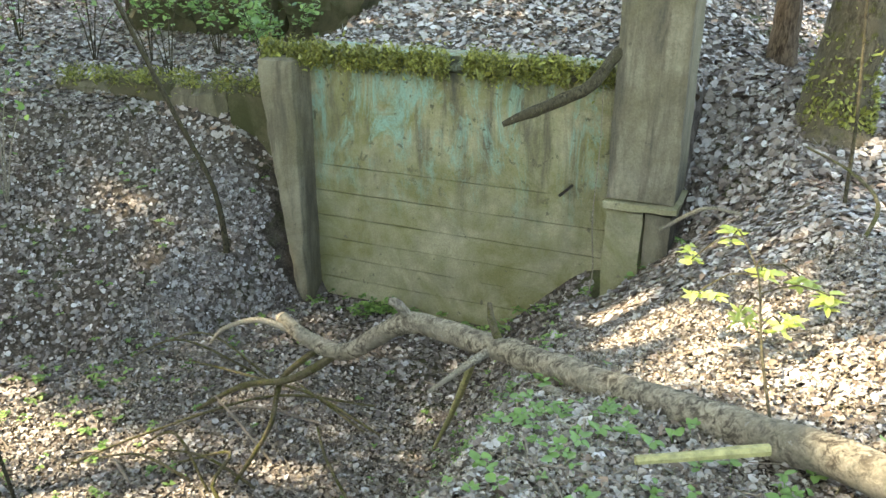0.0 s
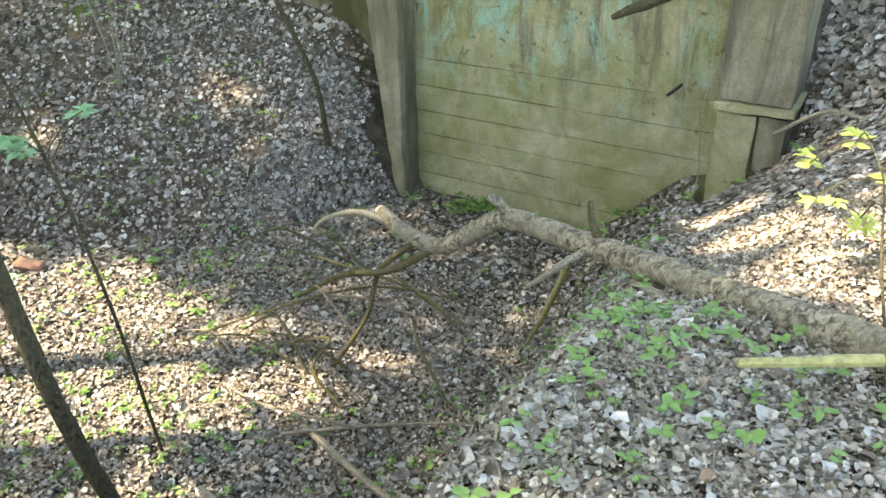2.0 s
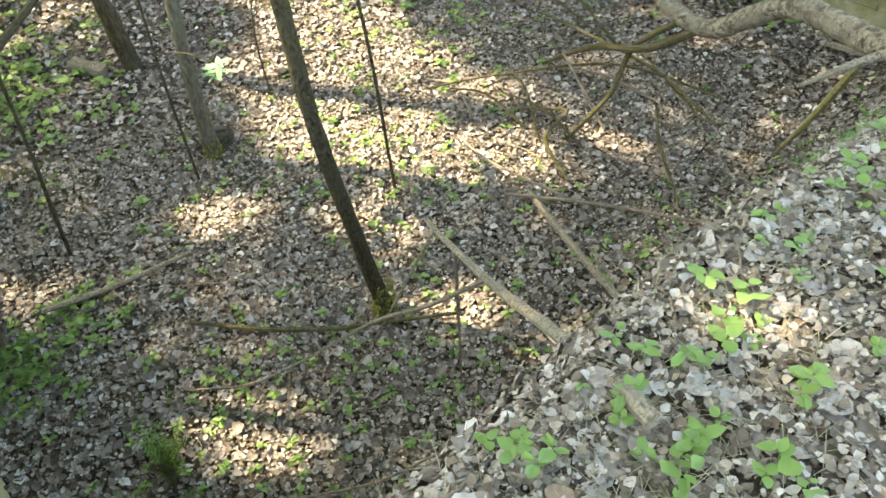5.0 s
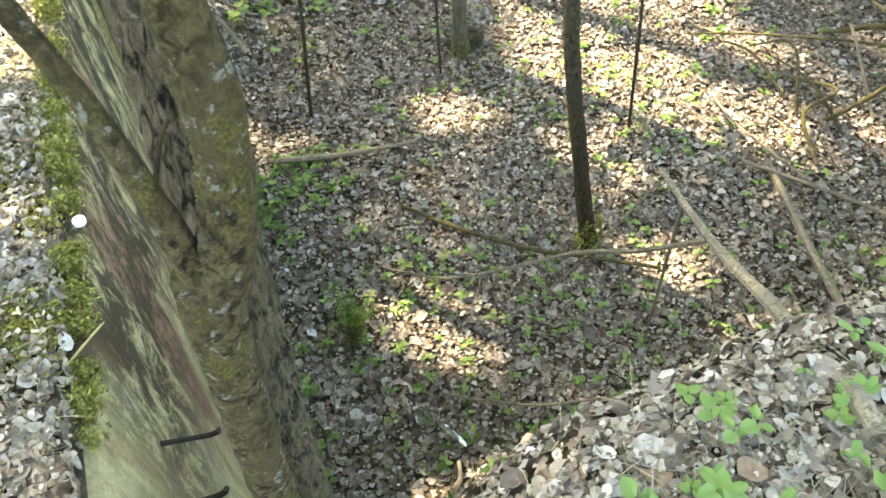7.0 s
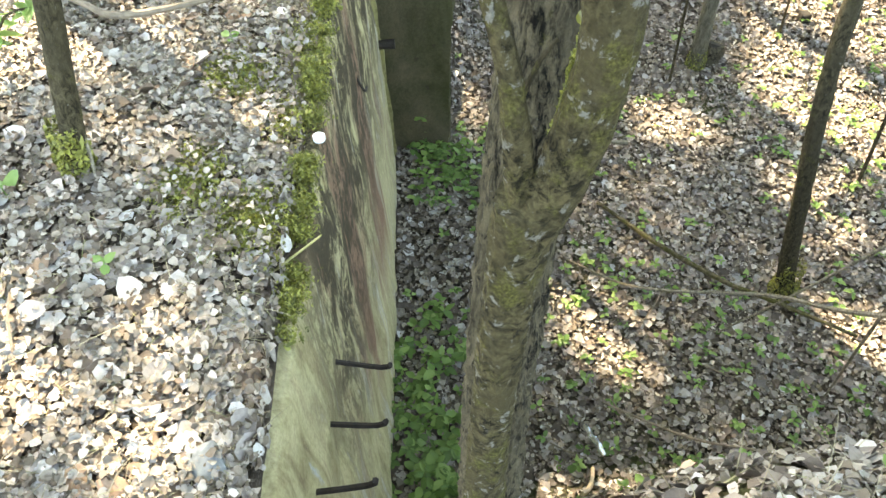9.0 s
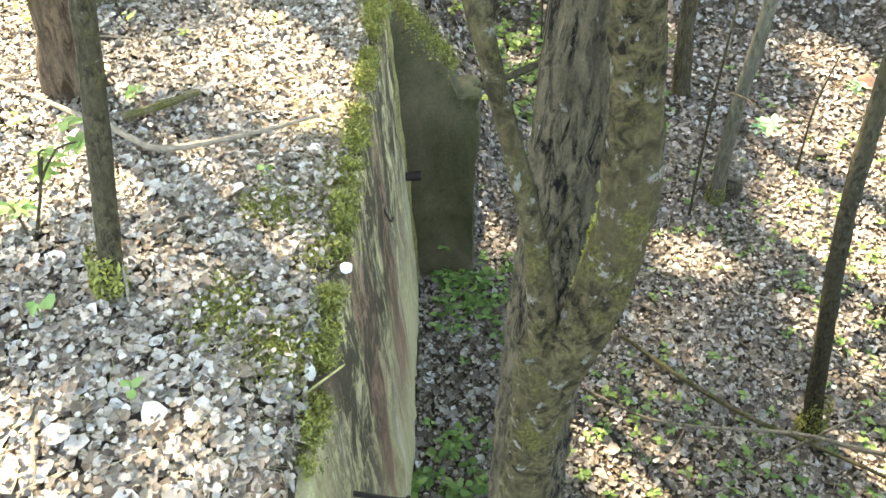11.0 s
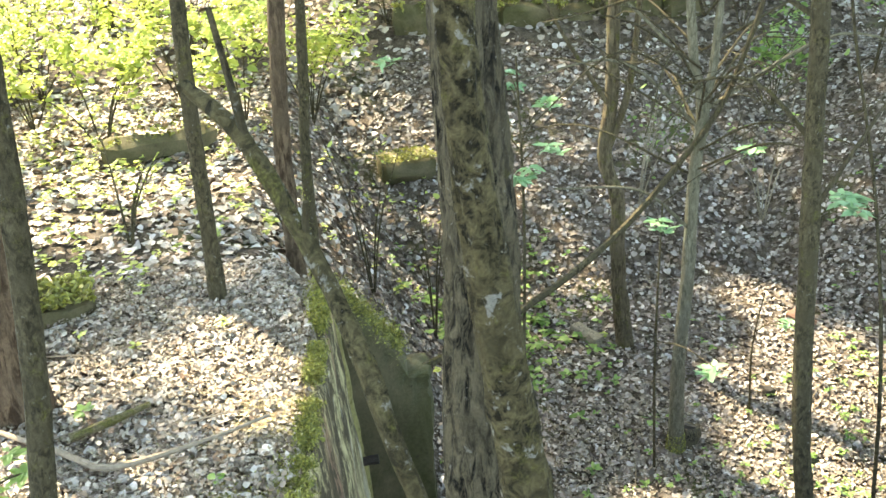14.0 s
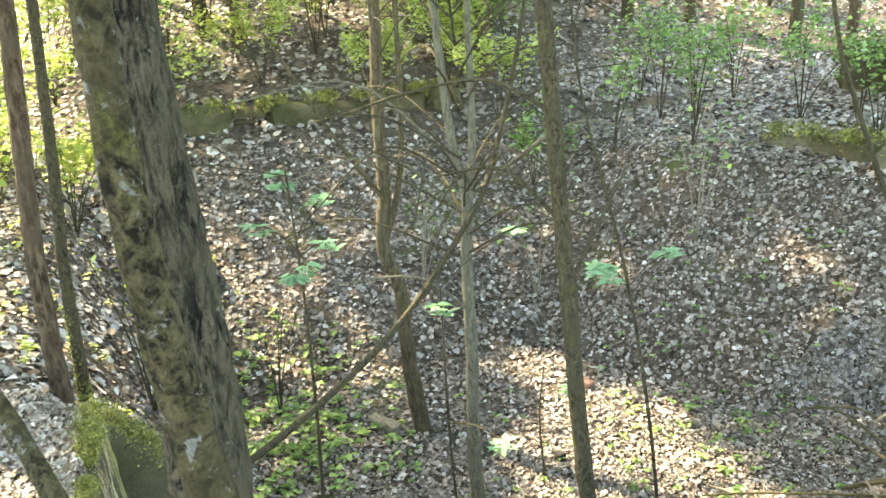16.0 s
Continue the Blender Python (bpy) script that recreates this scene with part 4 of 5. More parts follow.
part("dead_stem", tube([(-0.524, -0.166, 0.95, 0.0100), (-0.525, -0.173, 1.0, 0.0120), (-0.530, -0.187, 1.09, 0.0088), (-0.546, -0.207, 1.160, 0.0072), (-0.550, -0.222, 1.212, 0.0068), (-0.576, -0.235, 1.250, 0.0085), (-0.610, -0.253, 1.289, 0.0070), (-0.640, -0.275, 1.330, 0.0068), (-0.676, -0.315, 1.400, 0.0066), (-0.712, -0.359, 1.434, 0.0058)], 12, 0.012, 0.12, 5, 30), BARK_SMOOTH, near, "broken dead side stem without bark")
part("twig", tube([(-0.535, -0.182, 1.06, 0.0022), (-0.54, -0.168, 1.10, 0.0018), (-0.542, -0.158, 1.115, 0.0014)], 6, 0.02, 0.1, 5), BARK_THIN, near)
part("twig", tube([(-0.674, -0.312, 1.397, 0.0040), (-0.678, -0.318, 1.44, 0.0030), (-0.682, -0.326, 1.492, 0.0024)], 6, 0.015, 0.1, 5), BARK_THIN, near)
part("twig", tube([(-0.638, -0.273, 1.328, 0.0034), (-0.640, -0.272, 1.345, 0.0028), (-0.638, -0.270, 1.358, 0.0022)], 6, 0.01, 0.1, 6), BARK_THIN, near)
rough_tree = thing("rough_tree", (-0.80, -0.03, -1.7), "straight tree with dark deeply cracked bark behind the forked one", "tree", "trees of the wood")
part("trunk", tube([(-0.80, -0.03, -1.75, 0.070), (-0.66, -0.12, -0.6, 0.055), (-0.604, -0.154, 0.4, 0.041), (-0.612, -0.157, 0.8, 0.037), (-0.648, -0.148, 1.12, 0.0322), (-0.656, -0.143, 1.3, 0.0290), (-0.657, -0.148, 1.45, 0.0250), (-0.658, -0.153, 1.6, 0.0212), (-0.66, -0.156, 1.8, 0.0195), (-0.70, -0.16, 3.4, 0.022), (-0.8, -0.2, 6.5, 0.016)], 44, 0.012, 0.085, 6, 60), BARK_ROUGH, rough_tree)
part("dead_twig", tube([(-0.64, -0.125, 1.13, 0.0026), (-0.63, -0.108, 1.12, 0.0021), (-0.62, -0.098, 1.10, 0.0015)], 6, 0.01, 0.1, 5), BARK_PALE, rough_tree)
part("root", tube([(-0.79, -0.01, -1.55, 0.05), (-0.76, 0.08, -1.68, 0.04), (-0.70, 0.16, -1.78, 0.02)], 10, 0.04, 0.1, 8), BARK_ROUGH, rough_tree)

tree([(-2.55, 1.55, -1.75, 0.050), (-2.60, 1.48, -1.3, 0.040), (-2.68, 1.37, -0.5, 0.036), (-2.72, 1.31, 0.45, 0.034), (-2.76, 1.26, 1.5, 0.031)], BARK_THIN, "slim dark-barked young tree with mossy foot in the ditch", crown_h=6.5, limbs=[[(-2.77, 1.26, 1.19, 0.0100), (-3.00, 1.15, 1.29, 0.0085), (-3.26, 1.04, 1.27, 0.0075), (-3.52, 0.89, 1.21, 0.0065), (-3.76, 0.72, 1.13, 0.0050), (-3.99, 0.60, 1.08, 0.0030)], [(-2.73, 1.30, 0.75, 0.010), (-2.95, 1.15, 0.95, 0.007), (-3.2, 0.95, 0.9, 0.004)], [(-2.72, 1.31, 0.5, 0.010), (-2.9, 1.6, 0.75, 0.007), (-3.2, 1.9, 0.85, 0.004)]])
pale_tree = tree([(-4.42, 1.553, -1.75, 0.052), (-4.43, 1.54, -1.19, 0.044), (-4.42, 1.558, -0.5, 0.040), (-4.42, 1.558, 0.1, 0.036), (-4.41, 1.58, 0.5, 0.034), (-4.435, 1.52, 0.78, 0.026), (-4.445, 1.48, 1.2, 0.025), (-4.46, 1.46, 1.6, 0.024)], BARK_PALE, "slim pale grey young tree with side twigs in the ditch", crown_h=6,
     limbs=[[(-4.41, 1.58, 0.42, 0.026), (-4.39, 1.62, 0.83, 0.023), (-4.39, 1.63, 1.44, 0.02), (-4.4, 1.66, 2.3, 0.014)], [(-4.42, 1.55, -0.2, 0.012), (-4.3, 1.2, 0.10, 0.008), (-4.2, 0.7, 0.18, 0.005)], [(-4.42, 1.57, 0.4, 0.012), (-4.4, 1.1, 0.8, 0.008), (-4.3, 0.5, 0.75, 0.004)], [(-4.41, 1.58, 0.5, 0.012), (-4.2, 2.2, 0.9, 0.008), (-4.0, 2.7, 0.7, 0.004)], [(-4.43, 1.55, 0.7, 0.01), (-4.6, 1.0, 1.2, 0.007), (-4.6, 0.3, 1.15, 0.004)]])
twigs_of = random.Random(11)
for q in range(30):
    z = twigs_of.uniform(0.1, 1.7)
    a, ln = twigs_of.uniform(0, 6.28), twigs_of.uniform(0.5, 1.3)
    x1, y1 = -4.42 + ln * math.cos(a), 1.56 + ln * math.sin(a)
    pts = [(-4.42, 1.56, z, 0.008), (-4.42 + 0.5 * (x1 + 4.42), 1.56 + 0.5 * (y1 - 1.56) + twigs_of.uniform(-0.1, 0.1), z + 0.3, 0.006), (x1, y1, z + twigs_of.uniform(0.0, 0.4), 0.003)]
    part("limb", tube(pts, 5, 0.1, 0.1, q), BARK_THIN, pale_tree)
    for g in range(3):
        f = twigs_of.uniform(0.3, 0.9)
        s = Vector(pts[0][:3]).lerp(Vector(pts[2][:3]), f) + Vector((0, 0, 0.15))
        e = s + Vector((twigs_of.uniform(-0.35, 0.35), twigs_of.uniform(-0.35, 0.35), twigs_of.uniform(-0.2, 0.3)))
        part("limb", tube([(*s, 0.004), (*s.lerp(e, 0.5), 0.003), (*e, 0.0015)], 4, 0.12, 0.1, q), BARK_THIN, pale_tree)
tree([(-5.86, 1.65, -1.75, 0.075), (-5.88, 1.60, -1.3, 0.063), (-5.88, 1.57, -0.9, 0.058), (-5.88, 1.56, -0.5, 0.056), (-5.91, 1.46, -0.15, 0.054), (-5.90, 1.50, 0.3, 0.050), (-5.90, 1.50, 0.85, 0.047), (-5.89, 1.53, 1.5, 0.044)], BARK_MOSSY, "crooked mossy tree in the ditch", crown_h=6.5, limbs=[[(-5.91, 1.47, -0.12, 0.03), (-5.86, 1.60, 0.3, 0.026), (-5.84, 1.66, 0.9, 0.022), (-5.85, 1.68, 1.8, 0.016)], [(-5.9, 1.5, 0.2, 0.02), (-5.8, 1.1, 0.8, 0.014), (-5.7, 0.7, 1.5, 0.008)]])
tree([(-1.59, -1.08, 0.0, 0.036), (-1.60, -1.06, 0.12, 0.030), (-1.65, -0.985, 0.66, 0.026), (-1.67, -0.95, 1.03, 0.025), (-1.69, -0.93, 1.35, 0.024)], BARK_THIN, "thin sapling with mossy foot in pale leaves", crown_h=5.5, crown_n=500, crown_r=1.2)
tree([(-2.67, -1.555, 0.0, 0.118), (-2.68, -1.54, 0.2, 0.092), (-2.69, -1.51, 0.6, 0.085), (-2.71, -1.48, 1.0, 0.082)], BARK_PINE, "brown-barked trunk standing in pale leaves", crown_h=8.5, crown_n=1600, crown_r=2.3)
tree([(-3.53, -1.01, -0.02, 0.042), (-3.53, -1.0, 0.40, 0.035), (-3.53, -0.99, 0.9, 0.033), (-3.54, -0.96, 1.6, 0.031)], BARK_THIN, "slim dark tree near the wall's end", crown_h=6)
tree([(-4.3, -0.73, -0.78, 0.056), (-4.3, -0.73, 0.3, 0.046), (-4.3, -0.71, 0.75, 0.044), (-4.31, -0.64, 1.6, 0.042)], BARK_PINE, "slim dark tree just beyond the wall's end", crown_h=7)
tree([(-4.5, -0.66, -0.80, 0.038), (-4.5, -0.63, 0.4, 0.03), (-4.5, -0.60, 0.75, 0.029), (-4.52, -0.54, 1.7, 0.027)], BARK_THIN, "thin mossy-footed tree just beyond the wall's end", crown_h=6, crown_n=500, crown_r=1.2)
tree([(-4.50, 5.36, -1.0, 0.026), (-4.55, 5.32, -0.5, 0.022), (-4.74, 5.14, 0.2, 0.02), (-4.96, 4.94, 1.03, 0.018)], BARK_THIN, "thin leaning sapling on the slope", crown_h=4, crown_n=300, crown_r=0.9, leaf=0.07)
tree([(0.24, 6.5, -0.02, 0.36), (0.23, 6.52, 0.25, 0.27), (0.24, 6.55, 0.65, 0.225), (0.27, 6.6, 1.25, 0.21), (0.3, 6.6, 2.2, 0.2)], BARK_MOSSY, "large tree with a flared moss-covered foot", seg=28, rough=0.12, crown_h=10, crown_n=2600, crown_r=3.2, lump=5.0)
tree([(-0.25, 8.2, 0.3, 0.16), (-0.25, 8.2, 0.8, 0.12), (-0.25, 8.25, 2.0, 0.11)], BARK_PINE, "dark straight trunk behind the mossy tree", crown_h=8, crown_n=1400, crown_r=2.2)
stick([(-3.70, -0.10, -0.55, 0.028), (-3.80, 0.20, -0.47, 0.028), (-4.02, 0.72, -0.27, 0.027), (-4.20, 1.10, -0.06, 0.026), (-4.33, 1.38, 0.17, 0.025), (-4.36, 1.66, 0.53, 0.023), (-4.36, 1.80, 0.91, 0.021), (-4.36, 1.90, 1.27, 0.019), (-4.37, 2.0, 1.7, 0.016)], BARK_THIN, "dark dead pole leaning from the broken wing across the ditch", "pole")

# added tall trees, their crowns out of view, to shade the place
for k, (x, y, h) in enumerate([(-8.5, -6.0, 9.0), (-12.5, -3.0, 9.5), (-6.0, -7.5, 9.5), (-13.5, 1.5, 9.5), (-3.0, -6.2, 9.0), (-12.0, 5.0, 9.5), (-15.5, -6.5, 10.5), (0.5, -4.5, 8.5), (-16.5, 4.0, 10.0), (-9.5, 9.8, 9.0)]):
    r = 0.09 + 0.02 * (k % 3)
    z = z_at(x, y)
    tree([(x, y, z, r * 1.4), (x, y, z + 0.4, r), (x + 0.1, y, z + 2.0, r * 0.9)], BARK_PINE if k % 2 else BARK_THIN, "added tall tree, its unseen green crown shading the ditch", crown_h=h, crown_n=1500, crown_r=2.6, group="tall trees around", leaf=0.19, step=0.2)
# added unseen crowns, hung over the ditch on long limbs to block the sun
for k, (x, y, z, bx, by) in enumerate([(-5.5, -1.0, 7.5, -8.5, -6.0), (-7.0, 1.0, 8.0, -12.5, -3.0), (-4.0, -3.0, 7.5, -6.0, -7.5), (-8.5, 3.0, 8.0, -13.5, 1.5), (-6.0, 3.5, 8.2, -12.0, 5.0), (-8.0, 2.0, 8.5, -16.5, 4.0), (-5.0, -1.6, 8.3, -3.0, -6.2), (-13.0, 0.0, 8.3, -16.5, -3.0), (-13.5, 3.2, 8.5, -18.0, 1.0), (-15.5, 5.5, 8.8, -19.0, 6.0), (-11.0, 5.8, 8.4, -16.0, 8.0), (-10.5, 1.2, 8.6, -15.5, 0.5), (-8.4, -3.2, 8.0, -10.0, -7.5), (-7.4, -2.0, 8.8, -9.0, -8.5), (-18.0, 3.0, 9.0, -21.0, 2.0), (-17.0, 0.0, 9.0, -21.0, -2.0), (-3.2, 5.0, 8.5, 4.5, 3.5), (-1.6, 4.2, 8.8, 5.0, 2.5), (-4.4, 6.4, 8.4, 5.5, 5.5), (-8.5, 6.3, 8.0, -13.0, 9.0), (-6.5, 7.6, 8.2, -11.5, 11.5), (-9.8, 4.2, 8.1, -14.5, 7.0), (-12.2, -2.2, 8.2, -16.5, -6.0), (-13.8, -1.2, 8.6, -19.0, -4.0)]):
    t = thing("tree", (bx - 0.4, by - 0.5, z_at(bx - 0.4, by - 0.5)), "added leaning tree, its unseen wide crown blocking the sun", "tree", "tall trees around")
    b = ORIGIN[t.name]
    part("trunk", tube([(b.x, b.y, b.z - 0.1, 0.12), (b.x + 0.1, b.y + 0.1, b.z + 2.4, 0.10), (b.x * 0.6 + x * 0.4, b.y * 0.6 + y * 0.4, 5.2, 0.07), (x, y, z, 0.03)], 8, 0.3, 0.05, k), BARK_THIN, t)
    crown("crown", t, (x, y, z), (2.4, 2.4, 1.0), 1900, 0.19, GREEN_CROWN, np.random.default_rng(90 + k))

# ---- herbs and seedlings ----


def herb_arrays(spots, height, leaf, count, rg, droop=0.3):
    """Leaves of many small herbs: rosettes of a few blades on short stems."""
    pos, nrm, head, size = [], [], [], []
    for x, y in spots:
        z = z_at(x, y)
        h = height * rg.uniform(0.5, 1.3)
        lean = rg.normal(0, 0.25, 2) * h
        a0 = rg.uniform(0, 6.28)
        n = int(rg.integers(max(2, count - 2), count + 2))
        tier = rg.uniform(0.55, 1.0, n)
        for q in range(n):
            a = a0 + q * 2.4 + rg.normal(0, 0.2)
            d = np.array((math.cos(a), math.sin(a), 0))
            s = leaf * rg.uniform(0.6, 1.25)
            pos.append((x + lean[0] + d[0] * s * 0.6, y + lean[1] + d[1] * s * 0.6, z + h * tier[q]))
            nrm.append((-d[0] * droop * rg.normal(0, 1), -d[1] * droop * rg.normal(0, 1), 1))
            head.append((d[0], d[1], rg.normal(0.05, 0.25)))
            size.append(s)
    return pos, nrm, size, np.array(head)


def herbs(name, spots, height, leaf, count, material, label, seed):
    rg = np.random.default_rng(seed)
    p, n, s, hd = herb_arrays(spots, height, leaf, count, rg)
    return tagged(new(name, leaf_mesh(name, p, n, s, material, 0.18, 0.75, head=hd, rng=rg)), label, "plants", kind="stuff")


def seedling_proto(seed):
    rg = np.random.default_rng(seed)
    h = 0.05
    t = tagged(new("seedling"), "small bright green seedling with oval leaves in dry litter", "seedling", "seedlings on the bank")
    ORIGIN[t.name] = Vector((0, 0, 0))
    part("stem", tube([(0, 0, -0.02, 0.0016), (0.004, 0.002, h * 0.5, 0.0014), (0.0, 0.0, h, 0.001)], 5, 0.02, 0.05), GREEN_LOW, t)
    for q in range(4 + seed % 3):
        a = q * 2.3 + rg.normal(0, 0.2)
        s = 0.034 * rg.uniform(0.7, 1.25)
        d = (math.cos(a), math.sin(a))
        ob = new("leaf", leaf_mesh("leaf", [(d[0] * s * 0.6, d[1] * s * 0.6, h * rg.uniform(0.6, 1.1))], [(0.2 * rg.normal(), 0.2 * rg.normal(), 1)], [s], GREEN_LOW, 0.15, 0.8, head=np.array([(d[0], d[1], 0.15)]), rng=rg))
        ob.parent = t
    return t


rs = random.Random(5)
protos = [seedling_proto(k) for k in range(4)]
spots = [(rs.uniform(-0.7, -0.35), rs.uniform(0.45, 2.5)) for _ in range(70)] + [(rs.uniform(-0.4, 0.4), rs.uniform(0.8, 2.4)) for _ in range(40)] + [(rs.uniform(-0.62, -0.3), rs.uniform(0.1, 0.9)) for _ in range(26)] + [(rs.uniform(-2.6, -0.9), rs.uniform(-2.0, -0.7)) for _ in range(12)] + [(float(edge_x(np.array(v))) + rs.gauss(0.0, 0.12), v) for v in [rs.uniform(1.6, 3.2) for _ in range(36)]]
for k, (x, y) in enumerate(spots):
    m = pose(x, y, z_at(x, y) + 0.008, rs.uniform(-12, 12), rs.uniform(-12, 12), rs.uniform(0, 360)) @ Matrix.Scale(rs.uniform(0.55, 1.2), 4)
    if k < 4:
        protos[k].matrix_basis = m
    else:
        c = copy_thing(protos[k % 4], Matrix())
        c.matrix_basis = m

rg = np.random.default_rng(21)


def patch(cx, cy, rx, ry, n):
    return [(cx + rg.normal() * rx, cy + rg.normal() * ry) for _ in range(n)]


pit = lambda s: [(x, y) for x, y in s if x < float(edge_x(np.array(y))) - 0.1 and (y > -0.4) and not (y > 5.75 and x > -4.5)]
herbs("low_herbs", pit(patch(-2.0, 1.0, 0.7, 0.7, 190) + patch(-1.5, 3.2, 0.35, 0.9, 280) + patch(-2.6, 0.5, 0.3, 0.3, 40)), 0.05, 0.034, 5, GREEN_LOW, "low green herbs on the ditch floor", 31)
herbs("low_herbs", pit(patch(-3.3, 2.4, 0.7, 0.5, 110) + patch(-4.4, 2.0, 0.9, 0.8, 90) + patch(-1.7, -0.25, 0.35, 0.08, 70)), 0.05, 0.036, 5, GREEN_LOW, "low green herbs in the sunny part of the ditch", 32)
herbs("low_herbs", [p for p in patch(-1.61, -0.20, 0.14, 0.09, 45) + patch(-2.18, -0.20, 0.22, 0.07, 30) if p[1] > -0.34], 0.09, 0.05, 6, GREEN_LOW, "bright green herbs crowding the near wall's foot", 36)
herbs("wall_foot_herbs", [(x, y) for x, y in patch(-2.6, 5.85, 0.7, 0.1, 90) + patch(-3.3, 5.9, 0.1, 0.06, 30) if y < 6.05], 0.10, 0.05, 6, GREEN_LOW, "green herbs at the foot of the far wall", 33)
herbs("slope_herbs", [(x, y) for x, y in patch(-5.5, 4.4, 1.0, 0.7, 110) + patch(-4.8, 3.3, 0.5, 0.5, 40)], 0.06, 0.045, 5, GREEN_LOW, "sparse herbs on the leafy slope", 34)
herbs("wing_herbs", pit(patch(-3.4, -0.1, 0.15, 0.12, 50) + patch(-3.5, 0.25, 0.15, 0.15, 40)), 0.07, 0.045, 6, GREEN_LOW, "green herbs at the foot of the wing", 35)
herbs("plateau_herbs", patch(-4.5, -2.0, 0.9, 0.7, 160) + patch(-6.5, -2.6, 1.5, 1.2, 420), 0.12, 0.036, 8, GREEN_BUSH, "yellow-green low plants on the level ground", 36)
herbs("ditch_grass", pit(patch(-6.3, 0.7, 0.7, 0.4, 260)), 0.09, 0.06, 5, GREEN_LOW, "soft green plants at the head of the ditch", 37)

# fern
fern = thing("fern", (-2.36, 0.22, FLOOR + 0.02), "upright green fern with brown old fronds at its foot", "fern")
rgf = np.random.default_rng(3)
for k in range(9):
    a = k * 0.7 + rgf.normal(0, 0.15)
    reach, h = rgf.uniform(0.06, 0.16), rgf.uniform(0.26, 0.38)
    pts = [(-2.36, 0.22, FLOOR, 0.003), (-2.36 + 0.4 * reach * math.cos(a), 0.22 + 0.4 * reach * math.sin(a), FLOOR + 0.65 * h, 0.0025), (-2.36 + reach * math.cos(a), 0.22 + reach * math.sin(a), FLOOR + h, 0.001)]
    c = spline(pts, 0.02)
    P, N, H, S = [], [], [], []
    for i in range(2, len(c)):
        t = c[min(i + 1, len(c) - 1), :3] - c[i - 1, :3]
        t = t / np.linalg.norm(t)
        sd = np.cross(t, (-math.sin(a), math.cos(a), 0.0))
        lat = np.array((-math.sin(a), math.cos(a), 0.0))
        w = 0.055 * math.sin(math.pi * (0.12 + 0.85 * i / len(c)))
        for g in (-1, 1):
            P.append(c[i, :3] + lat * g * w * 0.5)
            N.append(sd)
            H.append(lat * g + t * 0.3)
            S.append(w)
    frond = part("frond", tube(pts, 5, 0.04, 0.05), GREEN_LOW if k < 7 else TWIG, fern)
    ob = new("blade", leaf_mesh("blade", np.array(P) - np.array(ORIGIN[fern.name]), N, S, GREEN_LOW if k < 7 else TWIG, 0.1, 0.35, head=np.array(H), rng=rgf))
    ob.parent = frond


def rosette(parent, at, size, rg, material=GREEN_BLUE, blades=7):
    """A fan of leaflets round the end of a twig."""
    b = np.array(ORIGIN[parent.name])
    a0 = rg.uniform(0, 6.28)
    P, N, H = [], [], []
    for q in range(blades):
        a = a0 + q * 2 * math.pi / blades * 0.85
        d = np.array((math.cos(a), math.sin(a), -0.25 + 0.15 * rg.normal()))
        P.append(np.array(at) + d * size * 0.5 - b)
        N.append((0.3 * rg.normal(), 0.3 * rg.normal(), 1))
        H.append(d)
    ob = new("leaf_fan", leaf_mesh("leaf_fan", P, N, size * rg.uniform(0.8, 1.1, blades), material, 0.15, 0.5, head=np.array(H), rng=rg))
    ob.parent = parent
    return ob


def sapling(stem, tips, label, seed, size=0.085, material=GREEN_BLUE, bark=BARK_THIN, name="sapling", r_tip=0.003):
    rg = np.random.default_rng(seed)
    t = thing(name, stem[0][:3], label, "sapling", "saplings in the ditch")
    part("stem", tube(stem, 6, 0.08, 0.08, seed), bark, t)
    c = spline(stem, 0.05)
    for tip in tips:
        i = int(np.argmin(np.linalg.norm(c[:, :3] - (np.array(tip) - (0, 0, 0.12)), axis=1)))
        s = c[i]
        m = (s[:3] + np.array(tip)) / 2 + np.array((0, 0, 0.04))
        part("twig", tube([(*s[:3], 0.004), (*m, 0.0035), (*tip, r_tip)], 5, 0.08, 0.05, seed), bark, t)
        for q in range(2):
            rosette(t, np.array(tip) + rg.normal(0, 0.03, 3) * q, size * rg.uniform(0.8, 1.15), rg, material)
    return t


sapling([(-4.1, 0.45, -1.72, 0.012), (-4.12, 0.5, -0.8, 0.010), (-4.15, 0.52, 0.1, 0.008), (-4.2, 0.5, 0.9, 0.005)], [(-4.14, 0.35, 0.54), (-4.05, 0.51, 0.31), (-4.36, 0.49, 0.72), (-3.87, 0.63, 0.49), (-4.5, 0.72, 0.58), (-4.45, 0.48, 0.78), (-4.53, -0.15, 0.86), (-3.84, 0.42, 0.37)], "slim sapling with drooping blue-green leaf fans", 1)
sapling([(-4.25, 1.35, -1.74, 0.009), (-4.2, 1.3, -0.9, 0.008), (-4.2, 1.3, 0.05, 0.005)], [(-4.17, 1.27, -0.04), (-4.28, 1.83, 0.3), (-3.65, 1.42, -0.68)], "thin sapling with pale blue-green leaf fans", 2, 0.1)
sapling([(-3.30, 2.2, -1.72, 0.011), (-3.36, 2.14, -0.65, 0.010), (-3.58, 2.12, 0.2, 0.009), (-3.7, 1.94, 1.15, 0.007), (-3.75, 1.9, 1.9, 0.005)], [(-3.64, 2.04, 0.18), (-3.79, 2.56, 0.15), (-3.35, 1.86, 0.32), (-3.79, 2.07, 0.17), (-3.59, 2.43, 0.24)], "thin bent sapling with single leaf fans", 3, 0.085)
sapling([(-4.75, 2.2, -1.72, 0.008), (-4.7, 2.15, -1.2, 0.006), (-4.7, 2.2, -0.8, 0.004)], [(-4.6, 2.3, -1.0)], "thin low sapling in leaf litter", 4, 0.07)
